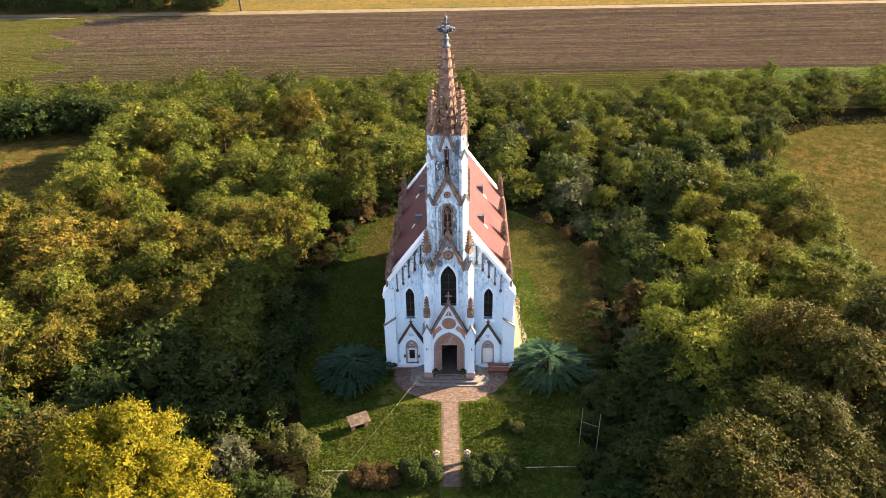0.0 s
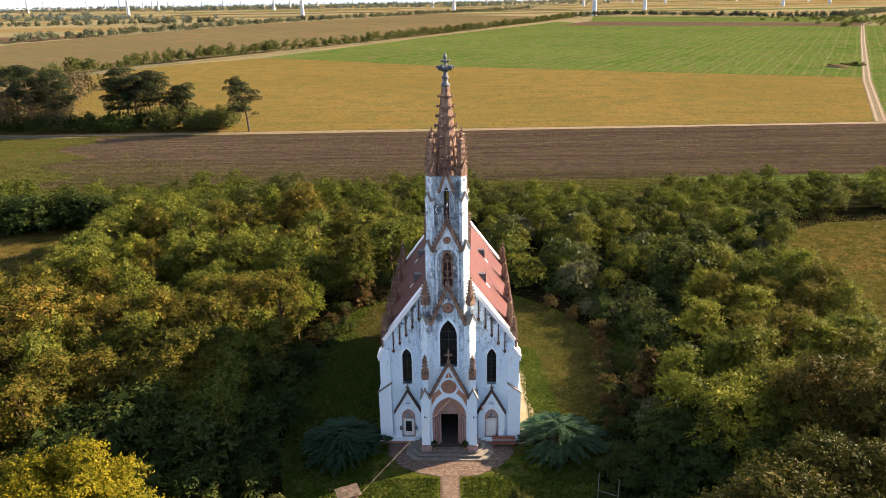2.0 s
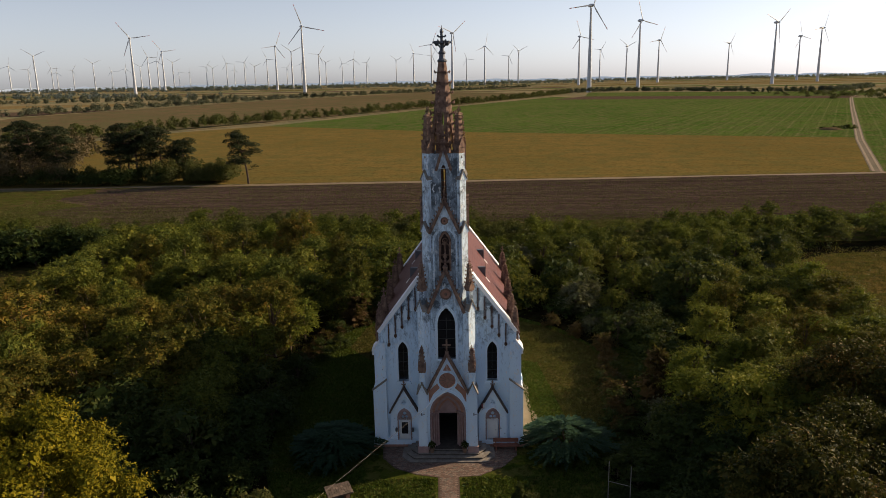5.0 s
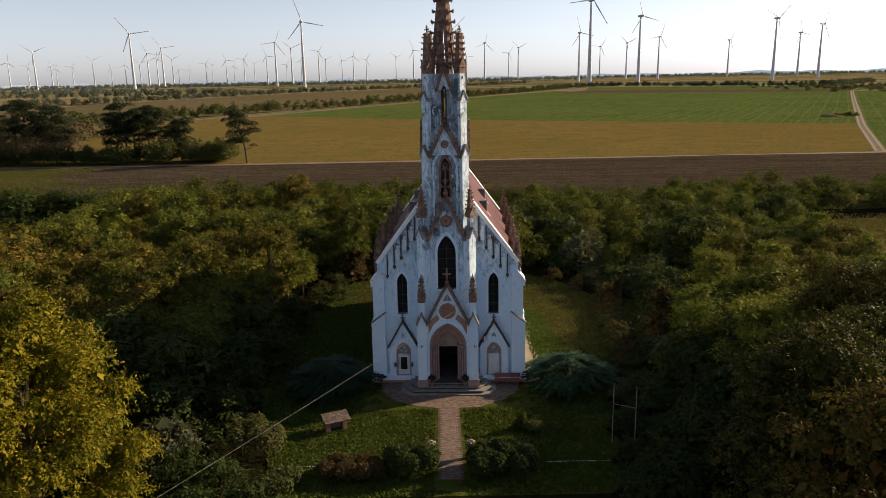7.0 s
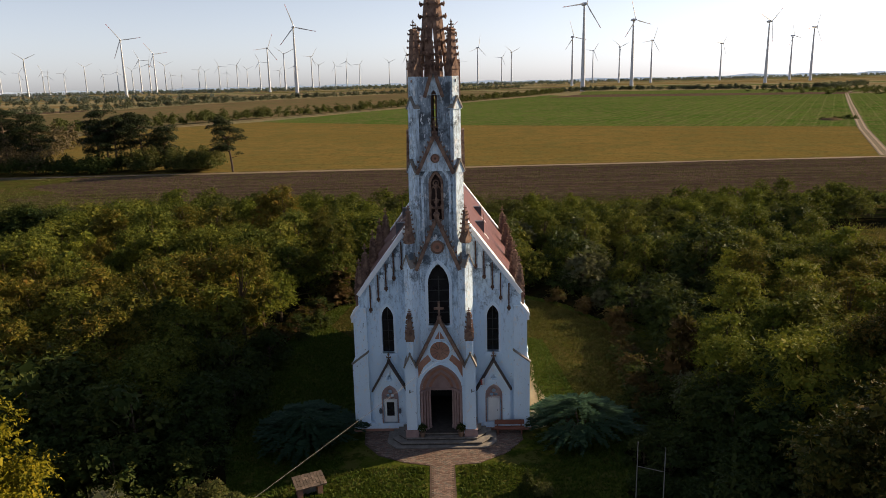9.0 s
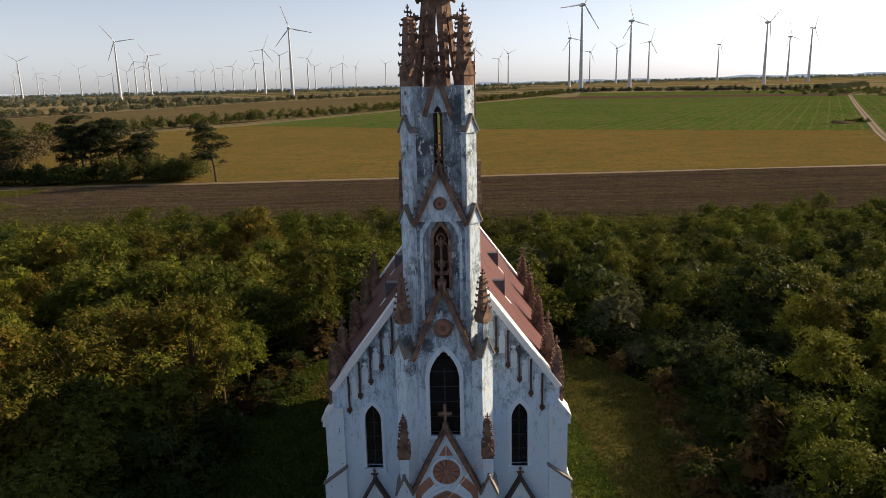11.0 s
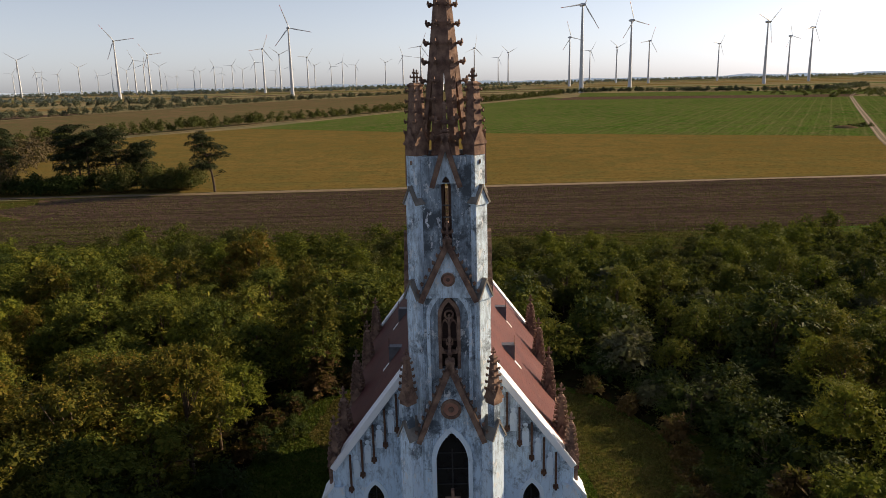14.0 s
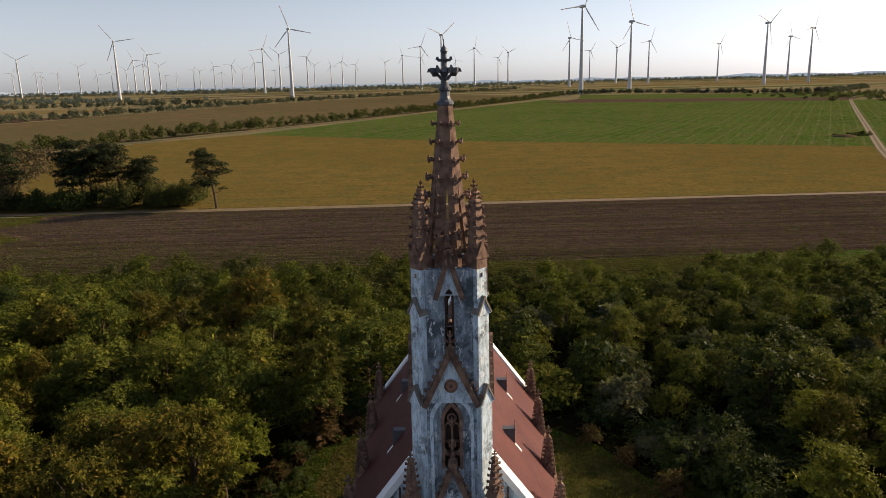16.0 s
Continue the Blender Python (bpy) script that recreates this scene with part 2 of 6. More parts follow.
def field_material(name, a, b, c, row_angle=0.0, streak=0.6, patch=0.02, bump=0.6, lines=None, line_col=None, long_run=0.06):
    """A field: patches of two tones, streaks of a third along the rows, clods; lines: how far apart drill lines run."""
    m, nt, bs = shader(name)
    v = coords(nt)
    rot = nt.nodes.new("ShaderNodeMapping")
    rot.inputs["Rotation"].default_value = (0, 0, radians(row_angle))
    nt.links.new(v, rot.inputs["Vector"])
    thin = nt.nodes.new("ShaderNodeMapping")
    thin.inputs["Scale"].default_value = (long_run, 1.0, 1.0)
    nt.links.new(rot.outputs["Vector"], thin.inputs["Vector"])
    big, mid = noise_of(nt, v, patch, 7.0, 0.62), noise_of(nt, v, patch * 9, 6.0, 0.68)
    run, wide = noise_of(nt, thin.outputs["Vector"], 0.75, 4.0, 0.7), noise_of(nt, thin.outputs["Vector"], 0.14, 4.0, 0.65)
    small = noise_of(nt, v, 0.7, 5.0, 0.8)
    col = blend(nt, grey(nt, big, 0.44, 0.56), a, b)
    col = blend(nt, grey(nt, mid, 0.47, 0.56), col, c)
    dark = tuple(0.45 * x for x in b)
    col = blend(nt, blend(nt, streak, (0, 0, 0), grey(nt, run, 0.44, 0.62)), col, dark)
    col = blend(nt, blend(nt, streak * 0.8, (0, 0, 0), grey(nt, wide, 0.47, 0.64)), col, c)
    col = blend(nt, blend(nt, 0.75, (0, 0, 0), grey(nt, small, 0.50, 0.58)), col, tuple(0.5 * x for x in a))
    if lines:
        wave = node(nt, "TexWave", Scale=0.314 / lines, Distortion=1.5, Detail=2.0)
        wave.inputs["Detail Scale"].default_value = 0.15
        wave.bands_direction = "Y"
        nt.links.new(rot.outputs["Vector"], wave.inputs["Vector"])
        broken = blend(nt, grey(nt, mid, 0.38, 0.6), (0, 0, 0), grey(nt, wave.outputs["Fac"], 0.90, 0.985))
        col = blend(nt, blend(nt, 0.75, (0, 0, 0), broken), col, line_col)
    nt.links.new(col, bs.inputs["Base Color"])
    bs.inputs["Roughness"].default_value = 0.95
    bs.inputs["Specular IOR Level"].default_value = 0.0
    bumped(nt, bs, small, bump, 0.25)
    return m


PLASTER = plaster_material("weathered_white_plaster", (0.66, 0.82, 0.97), (0.29, 0.365, 0.455), (0.10, 0.125, 0.155), 0.01)
WHITEWASH = plaster_material("whiter_pier_plaster", (0.70, 0.84, 0.97), (0.36, 0.44, 0.52), (0.15, 0.175, 0.205), -0.02, 0.59)
PANEL = plaster_material("pale_panel_plaster", (0.72, 0.84, 0.95), (0.52, 0.61, 0.70), (0.3, 0.35, 0.4), -0.08, 0.62)
GREYWASH = plaster_material("grey_weathered_plaster", (0.46, 0.56, 0.66), (0.25, 0.305, 0.365), (0.10, 0.12, 0.14), 0.02, 0.575)
STONE = simple("brown_sandstone", (0.112, 0.070, 0.058), (0.33, 0.215, 0.155), 2.6, 0.85, bump=0.5, fine=14.0)
STONE_GREY = simple("grey_step_stone", (0.17, 0.155, 0.14), (0.27, 0.245, 0.215), 3.0, 0.85, bump=0.4)
# stone darkened so its colour carries the shade of risers and doorway floor
SHADE_STONE = simple("shade_darkened_stone", (0.06, 0.055, 0.05), (0.10, 0.09, 0.08), 3.0, 0.9)
ROSE = simple("rose_sandstone", (0.34, 0.17, 0.12), (0.42, 0.24, 0.18), 2.5, 0.85)
PORTAL = simple("mauve_portal_stone", (0.30, 0.205, 0.195), (0.40, 0.285, 0.27), 2.0, 0.85)
TILES = tiles_material()
COPING = simple("pale_sheet_coping", (0.80, 0.83, 0.87), (0.86, 0.88, 0.90), 1.2, 0.45, bump=0.1)
DARK = simple("dark_window_glass", (0.012, 0.012, 0.014), (0.02, 0.02, 0.022), 1.0, 0.2, bump=0.1)
LEAD = simple("dark_iron", (0.07, 0.078, 0.095), (0.14, 0.15, 0.17), 5.0, 0.5, 0.3)
DOORWHITE = simple("white_door_paint", (0.66, 0.67, 0.68), (0.72, 0.73, 0.73), 2.0, 0.6, bump=0.1)
WOOD = simple("weathered_wood", (0.16, 0.10, 0.07), (0.24, 0.16, 0.11), 3.0, 0.8, stretch=(1, 1, 0.15))
BARK = simple("tree_bark", (0.07, 0.05, 0.035), (0.13, 0.095, 0.07), 4.0, 0.95, stretch=(1, 1, 0.3), bump=0.7)
BRICK = simple("old_paving_bed", (0.075, 0.055, 0.043), (0.11, 0.08, 0.06), 1.2, 0.95)
mb, ntb, bsb = shader("worn_paving_brick")
geo_b = ntb.nodes.new("ShaderNodeNewGeometry")
ntb.links.new(blend(ntb, grey(ntb, noise_of(ntb, geo_b.outputs["Position"], 9.0), 0.4, 0.7), ramp(ntb, geo_b.outputs["Random Per Island"], [(0.0, (0.10, 0.052, 0.038)), (0.35, (0.17, 0.10, 0.075)), (0.7, (0.23, 0.155, 0.12)), (1.0, (0.13, 0.115, 0.095))]), (0.075, 0.06, 0.048)), bsb.inputs["Base Color"])
bsb.inputs["Roughness"].default_value = 0.9
BRICKS = mb
LAWN = field_material("mown_lawn", (0.0375, 0.06, 0.00818), (0.058, 0.0716, 0.0116), (0.0818, 0.0784, 0.0205), 20, 0.25, 0.1, 0.8)
DRYLAWN = field_material("dry_mown_grass", (0.0651, 0.0558, 0.0149), (0.0868, 0.067, 0.0211), (0.0434, 0.0508, 0.0112), 25, 0.4, 0.09, 0.8)
MEADOW = field_material("rough_meadow", (0.0713, 0.0589, 0.0161), (0.102, 0.0713, 0.0223), (0.0465, 0.0496, 0.0124), 30, 0.35, 0.05, 0.9)
# earth tones set near black to deepen the shade below the trees
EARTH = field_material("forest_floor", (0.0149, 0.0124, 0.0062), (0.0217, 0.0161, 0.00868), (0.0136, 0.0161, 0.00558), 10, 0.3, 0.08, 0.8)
PLOUGH = field_material("ploughed_earth", (0.113, 0.0726, 0.0605), (0.087, 0.0567, 0.0484), (0.106, 0.0817, 0.0499), 1, 0.75, 0.03, 1.0, 1.7, (0.0378, 0.025, 0.0212), 0.012)
SEEDED = field_material("sparse_green_sowing", (0.0643, 0.0605, 0.0182), (0.0756, 0.0529, 0.0272), (0.0469, 0.062, 0.0121), 1, 0.6, 0.04, 1.0)
STUBBLE = field_material("ochre_stubble", (0.164, 0.115, 0.037), (0.141, 0.104, 0.0322), (0.117, 0.1, 0.0338), 1, 0.3, 0.012, 0.8, None, None, 0.02)
CROP = field_material("green_winter_crop", (0.0516, 0.099, 0.0184), (0.0827, 0.124, 0.0268), (0.0995, 0.102, 0.0394), -61, 0.6, 0.012, 0.6, 6.5, (0.122, 0.124, 0.0519))
BROWN = field_material("brown_stubble", (0.151, 0.107, 0.0627), (0.119, 0.0917, 0.0505), (0.0969, 0.0954, 0.0452), 20, 0.5, 0.006, 0.4)
STRAW = field_material("straw_yellow_field", (0.204, 0.144, 0.0605), (0.182, 0.129, 0.0529), (0.159, 0.121, 0.0567), 80, 0.3, 0.004, 0.2)
FARLAND = field_material("far_plain", (0.204, 0.166, 0.0945), (0.234, 0.189, 0.11), (0.144, 0.144, 0.0832), 85, 0.3, 0.0018, 0.2)
# base colour paled towards blue, standing in for haze over the distance
FARWOOD = simple("haze_blue_far_wood", (0.62, 0.68, 0.76), (0.70, 0.76, 0.82), 0.01, 1.0, bump=0.0, fine=0.08)
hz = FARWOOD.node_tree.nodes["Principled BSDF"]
hz.inputs["Emission Color"].default_value, hz.inputs["Emission Strength"].default_value = (0.36, 0.41, 0.48, 1), 0.29  # distance haze painted as a faint blue glow
TRACK = simple("pale_dirt_track", (0.154, 0.112, 0.07), (0.21, 0.1575, 0.1015), 0.3, 0.95, fine=3.0)
SAND = simple("bare_yellow_sand", (0.238, 0.182, 0.112), (0.308, 0.245, 0.161), 0.8, 0.95, fine=6.0)
SHEET = simple("grey_zinc_sheet", (0.08, 0.085, 0.10), (0.13, 0.135, 0.155), 3.0, 0.5, 0.2)
LOUVRE = simple("dark_red_louvre_boards", (0.035, 0.018, 0.015), (0.055, 0.028, 0.022), 3.0, 0.8, stretch=(0.3, 0.3, 6))
SLATE = simple("dark_weathered_coping", (0.075, 0.06, 0.058), (0.12, 0.095, 0.088), 3.0, 0.85)
SHAFT = simple("dark_brown_shaft_stone", (0.085, 0.05, 0.038), (0.15, 0.085, 0.06), 4.0, 0.85)
# black of the window bars, also painted on inner walls as darkness
BAR = simple("black_bar_and_inner_wall", (0.02, 0.02, 0.022), (0.03, 0.03, 0.032), 3.0, 0.7)
FARM_TRACK = simple("brown_farm_track", (0.07, 0.056, 0.028), (0.112, 0.0805, 0.049), 0.25, 0.95, fine=2.0)
TURBINE = simple("white_turbine_paint", (0.465, 0.4875, 0.525), (0.495, 0.5175, 0.5475), 0.05, 0.5, bump=0.0, fine=0.5)
RED = simple("red_marking_paint", (0.45, 0.06, 0.05), (0.5, 0.08, 0.06), 0.1, 0.5, bump=0.0)
LOCUST = leaf_material("locust_leaves", [(0.0197, 0.031, 0.00756), (0.0605, 0.0802, 0.0136), (0.125, 0.13, 0.0197), (0.204, 0.17, 0.0257)])
OLIVE = leaf_material("autumn_ash_leaves", [(0.0182, 0.0257, 0.00605), (0.0545, 0.0575, 0.00983), (0.121, 0.0998, 0.0151), (0.189, 0.0968, 0.0227)])
YELLOW = leaf_material("yellow_leaves", [(0.0469, 0.0553, 0.00416), (0.131, 0.114, 0.00666), (0.224, 0.171, 0.01), (0.242, 0.124, 0.01)], 0.22)
CHESTNUT = leaf_material("rusty_green_leaves", [(0.0096, 0.0156, 0.0048), (0.0264, 0.0312, 0.006), (0.078, 0.0636, 0.012), (0.204, 0.09, 0.0192)], 0.10)
RUST = leaf_material("rust_brown_leaves", [(0.0272, 0.0189, 0.00832), (0.0492, 0.0318, 0.0136), (0.0756, 0.0439, 0.0182), (0.0416, 0.0378, 0.0136)])
DARKGREEN = leaf_material("dark_shrub_leaves", [(0.0096, 0.0192, 0.0056), (0.0192, 0.0336, 0.0088), (0.036, 0.0496, 0.012), (0.068, 0.0704, 0.016)], 0.18)
GREYGREEN = leaf_material("grey_green_leaves", [(0.0378, 0.0439, 0.0242), (0.0605, 0.0666, 0.0378), (0.0908, 0.0908, 0.0567), (0.0605, 0.0643, 0.0303)])
JUNIPER = leaf_material("blue_juniper_needles", [(0.0128, 0.032, 0.0192), (0.024, 0.0528, 0.0304), (0.04, 0.0736, 0.0368), (0.068, 0.096, 0.0336)], 0.1)
PINE = leaf_material("pine_needles", [(0.008, 0.0136, 0.0064), (0.0152, 0.0232, 0.0088), (0.0256, 0.032, 0.0128), (0.044, 0.0416, 0.0192)], 0.05)
HEDGE = leaf_material("far_hedge_leaves", [(0.0242, 0.0318, 0.0106), (0.0416, 0.0514, 0.0151), (0.0643, 0.0719, 0.0212), (0.0908, 0.0719, 0.0272)])
# paler, bluer copy of the hedge leaves, distance haze put into the colour
HEDGE_FAR = leaf_material("haze_paled_hedge_leaves", [(0.0492, 0.062, 0.0454), (0.0681, 0.0794, 0.0545), (0.087, 0.0945, 0.0643), (0.113, 0.102, 0.0643)], 0.2)
WEEDS = leaf_material("weeds_on_ploughland", [(0.034, 0.0416, 0.0106), (0.0681, 0.0756, 0.0197), (0.0983, 0.0908, 0.0318), (0.129, 0.106, 0.0454)], 0.2)
BARE = leaf_material("thin_autumn_leaves", [(0.0492, 0.0393, 0.0242), (0.0794, 0.059, 0.0348), (0.106, 0.0794, 0.0439), (0.0756, 0.0756, 0.034)], 0.2)
DRYGRASS = leaf_material("dry_grass", [(0.0496, 0.0484, 0.0136), (0.0806, 0.062, 0.0217), (0.112, 0.0806, 0.031), (0.062, 0.0589, 0.0174)], 0.2)

# ---- ground, fields, tracks ----
ground = Geo()
steps_xy = [-6500, -3500, -1500, -600, -200, 0, 200, 600, 1500, 3500, 6500]
gv = [(x, y, 0.0) for y in steps_xy for x in steps_xy]
n_g = len(steps_xy)
ground.add(gv, [(j * n_g + i, j * n_g + i + 1, (j + 1) * n_g + i + 1, (j + 1) * n_g + i) for j in range(n_g - 1) for i in range(n_g - 1)])
single("ground", ground, FARLAND, "wide flat plain of mixed autumn farmland", kind="structure")


def sheet(name, poly, material, label, z, depth=0.5):
    """A field or lawn: a slab let into the ground, its face a little above it."""
    return single(name, Geo().slab(poly, z - depth, z), material, label, kind="structure")


sheet("ground_forest_floor", [(-190, -90), (190, -90), (190, 132), (-190, 132)], EARTH, "forest floor of bare earth and weeds, tones darkened for shade", 0.03)
lawn_edge = [(-9.5, 35), (9.2, 35), (10.4, 36.6), (9.8, 38.4), (11.2, 40.0), (10.4, 42.2), (12.0, 43.8), (11.4, 46.4), (13.4, 49.5), (13.6, 52.4), (15, 56), (16.5, 62), (16, 70), (13, 76), (9, 80), (2, 83), (-5, 82), (-9, 78), (-12, 73),
             (-13, 66), (-13.5, 57), (-13, 48), (-11, 41)]
sheet("ground_lawn", lawn_edge, LAWN, "mown lawn round the church, green with dry patches", 0.06)
dry_edge = [(10.2, 53), (12.8, 52.5), (15, 58), (16, 63), (15.4, 70), (12, 76), (8, 79.5), (2, 82), (-5, 81), (-8.4, 77), (-9.5, 71), (-7, 67.5), (6.5, 67.6), (9.4, 66), (9.8, 60)]
sheet("ground_lawn_dry", dry_edge, DRYLAWN, "dry olive part of the lawn behind the church", 0.066)
sheet("ground_side_lawn", [(16.4, 50), (18.6, 51), (19.8, 58), (20.2, 67), (17.5, 72), (16.6, 66), (16.9, 60)], LAWN, "strip of shaded grass beside the wood", 0.058)
sheet("ground_glade", [(-95, 66), (-60, 66), (-50, 80), (-46, 92), (-46, 106), (-58, 111), (-95, 112)], MEADOW, "rough glade of dry grass among the trees", 0.06)
sheet("ground_meadow", [(44, 62), (60, 60), (130, 70), (130, 112), (60, 107), (49, 101), (44, 88)], MEADOW, "open rough meadow beside the wood", 0.06)
sheet("ground_sowing", [(-80, 115), (130, 115), (150, 139), (60, 138), (20, 137), (-30, 139), (-80, 146)], SEEDED, "strip of sparse green sowing along the wood", 0.08)
sheet("ground_ploughland", [(-76, 145), (-40, 138), (10, 136), (60, 137), (110, 138), (150, 138), (170, 192.4), (-92, 192.4), (-88, 184), (-94, 175), (-82, 166), (-88, 158), (-79, 152)], PLOUGH, "dark ploughed field with fine furrows", 0.05)
sheet("ground_green_patch", [(44, 137.5), (52, 132), (70, 127.5), (150, 127.5), (150, 147.5), (95, 146), (62, 142.6)], CROP, "bright green strip of crop beside the wood", 0.095)
sheet("ground_field_verge", [(-92, 192.2), (170, 192.2), (170, 193.5), (40, 193.1), (-60, 193.2), (-100, 194.6)], SEEDED, "dark grassy verge of the farm track", 0.07)
sheet("ground_green_corner", [(-190, 131), (-60, 131), (-60, 192.4), (-190, 192.4)], SEEDED, "sparse green field corner", 0.045)
furrows = Geo()  # plough ridges, their slopes steeper towards the wood
frng = random.Random(29)
xs_f = [-96 + 8.9 * i for i in range(31)]
fv = []
for r in range(74):
    y = 137.4 + 0.74 * r
    left = -78 - 14 * (y - 137) / 55 + 5 * math.sin(y * 0.31)
    for dy, z in ((0.0, 0.06), (0.44, 0.26), (0.70, 0.06)):
        fv += [(max(x, left), y + dy + 0.6 * math.sin(x * 0.021), z * (1 + frng.uniform(-0.25, 0.25)) + 0.03) for x in xs_f]
n_f = len(xs_f)
furrows.add(fv, [((3 * r + q) * n_f + i, (3 * r + q) * n_f + i + 1, (3 * r + q + 1) * n_f + i + 1, (3 * r + q + 1) * n_f + i) for r in range(74) for q in (0, 1, 2) for i in range(n_f - 1) if r < 73 or q < 2])
single("ground_furrows", furrows, PLOUGH, "long low ridges of dark ploughed earth", kind="structure")
road = Geo()
road_pts = [(-420, 230), (-240, 206), (-118, 196.5), (-55, 194.6), (40, 194.6), (130, 195.0), (420, 199)]


def ribbon(geo, pts, half, z):
    vs = []
    for i, p in enumerate(pts):
        a, b = Vector(pts[max(i - 1, 0)]), Vector(pts[min(i + 1, len(pts) - 1)])
        d = (b - a).normalized()
        vs += [(p[0] - d.y * half, p[1] + d.x * half, z), (p[0] + d.y * half, p[1] - d.x * half, z)]
    return geo.add(vs, [(2 * i, 2 * i + 1, 2 * i + 3, 2 * i + 2) for i in range(len(pts) - 1)])


single("road", ribbon(road, road_pts, 1.35, 0.12), TRACK, "pale dirt farm track between the fields", kind="structure")
sheet("ground_stubble", [(-124, 198.5), (119, 197), (174, 302), (7, 381), (-108, 462), (-154, 413), (-179, 346), (-160, 270)], STUBBLE, "ochre stubble field", 0.06)
sheet("ground_winter_crop", [(-108, 462), (7, 381), (174, 302), (425, 752), (180, 936), (160, 1000), (0, 690)], CROP, "green winter crop with pale drill lines", 0.08)
side_pts = [(121, 197), (170, 291), (300, 527), (425, 752), (520, 905)]
ruts = Geo()
for off in (-0.85, 0.85):
    ribbon(ruts, [(x + off, y - off * 0.5) for x, y in side_pts], 0.34, 0.14)
single("road_bed", ribbon(Geo(), side_pts, 1.7, 0.11), FARM_TRACK, "brown bed of the dirt track", kind="structure")
single("road_side", ruts, TRACK, "two pale ruts of a dirt track along the green field", kind="structure")
single("road_field", ribbon(Geo(), [(-190, 320), (-182, 350), (-160, 413), (-80, 553), (-4, 690), (120, 935), (226, 1179)], 1.2, 0.14), FARM_TRACK, "narrow pale track beside a hedgerow", kind="structure")
sheet("ground_verge", [(117, 196), (171, 302), (298, 532), (421, 754), (520, 720), (340, 470), (210, 270), (150, 196)], CROP, "green verge beside the track", 0.05)
sheet("ground_dark_field", [(212, 262), (345, 472), (525, 722), (760, 640), (430, 250)], SEEDED, "dull green field beyond the track", 0.05)
sheet("ground_dark_strip", [(140, 880), (418, 742), (470, 810), (196, 990)], PLOUGH, "dark ploughed strip", 0.11)
sheet("ground_pale_strip", [(200, 994), (474, 815), (590, 980), (250, 1210)], CROP, "light green strip of crop", 0.10)
sheet("ground_brown_field", [(-195, 350), (-168, 420), (-12, 700), (218, 1185), (-10, 1540), (-250, 1120), (-340, 815), (-380, 670), (-330, 420)], BROWN, "brown stubble field between hedgerows", 0.05)
sheet("ground_purple_field", [(-900, 640), (-395, 690), (-350, 815), (-800, 790)], PLOUGH, "dark purple-brown ploughed field", 0.05)
sheet("ground_straw_field", [(-1100, 900), (-420, 960), (-400, 1085), (-1000, 1040)], STRAW, "pale straw-yellow field", 0.05)
rng = random.Random(11)
for i in range(46):
    y = 1500 + 60 * i + rng.uniform(-20, 20)
    if y > 4300:
        break
    x = rng.uniform(-0.62, 0.58) * y
    w, d = rng.uniform(250, 900) * (0.6 + y / 3000), rng.uniform(35, 130)
    m = rng.choice([STRAW, STRAW, STRAW, CROP, BROWN, PLOUGH, STUBBLE])
    sheet("ground_far_field", [(x - w / 2, y), (x + w / 2, y - 0.05 * w), (x + w / 2 + 30, y + d - 0.05 * w), (x - w / 2 - 20, y + d)], m, "distant narrow field on the plain", 0.2 + 0.01 * i)

single("path_worn", ribbon(Geo(), [(11.5, 77), (14.2, 72.5), (15.6, 66), (15.6, 60), (14.6, 54), (13.4, 49)], 0.7, 0.075), MEADOW, "worn brown trail along the edge of the lawn", kind="structure")
sheet("ground_sand", [(6.1, 49.6), (7.6, 50.2), (7.3, 52.5), (7.9, 54.5), (7.5, 57.0), (7.8, 60.5), (7.2, 63.0), (7.4, 66.5), (6.6, 66.5)], SAND, "bare sandy patch beside the church wall", 0.07)

for x0, x1, y, d, m in ((520, 1500, 1240, 60, STRAW), (700, 1900, 1750, 120, STRAW), (300, 1300, 2000, 110, STUBBLE), (-1500, -700, 1330, 70, STRAW), (900, 2300, 2350, 160, STRAW), (450, 1100, 1480, 80, CROP)):
    sheet("ground_far_field", [(x0, y), (x1, y - 40), (x1 + 60, y + d - 40), (x0 - 30, y + d)], m, "distant pale strip of farmland", 0.12 + d * 0.0005)

# low woods and hills that close the horizon
ridge = Geo()
rng = random.Random(5)
pts = []
for k in range(241):
    a = radians(-60 + 120 * k / 240)
    base = 8 + 3 * math.sin(k * 0.31) + 4 * math.sin(k * 0.83 + 1) + rng.uniform(-1.5, 2.5)
    if a > radians(18):
        base += 2 * min(1, (a - radians(18)) / radians(8)) * (0.8 + 0.25 * math.sin(k * 0.2))
    pts.append((4750 * math.sin(a), 4750 * math.cos(a), max(base, 6) + 6))
ridge.add([(x, y, -1) for x, y, z in pts] + pts + [(x * 1.03, y * 1.03, -1) for x, y, z in pts],
          [(i, i + 1, 242 + i, 241 + i) for i in range(240)] + [(241 + i, 242 + i, 483 + i, 482 + i) for i in range(240)])
single("backdrop", ridge, FARWOOD, "line of woods and low hills on the horizon, haze painted as a blue glow", kind="structure")

# ---- the church ----
church = thing("church", pose(0.52, 50.35, 0, 0, 0, -2.2), "weathered white neo-gothic chapel with brown stone spire and red roof", "church")
AY = 0.3  # depth of the tower's axis behind the facade


def strip(geo, a, b, width, y0, y1):
    """A straight bar in the x-z plane from a to b, its upper edge along a-b."""
    a, b = Vector(a), Vector(b)
    d = (b - a).normalized()
    nrm = Vector((-d.y, d.x)) if d.x > 0 else Vector((d.y, -d.x))
    q = [a, b, b - nrm * width, a - nrm * width]
    return geo.prism([(p.x, p.y) for p in q], y0, y1)


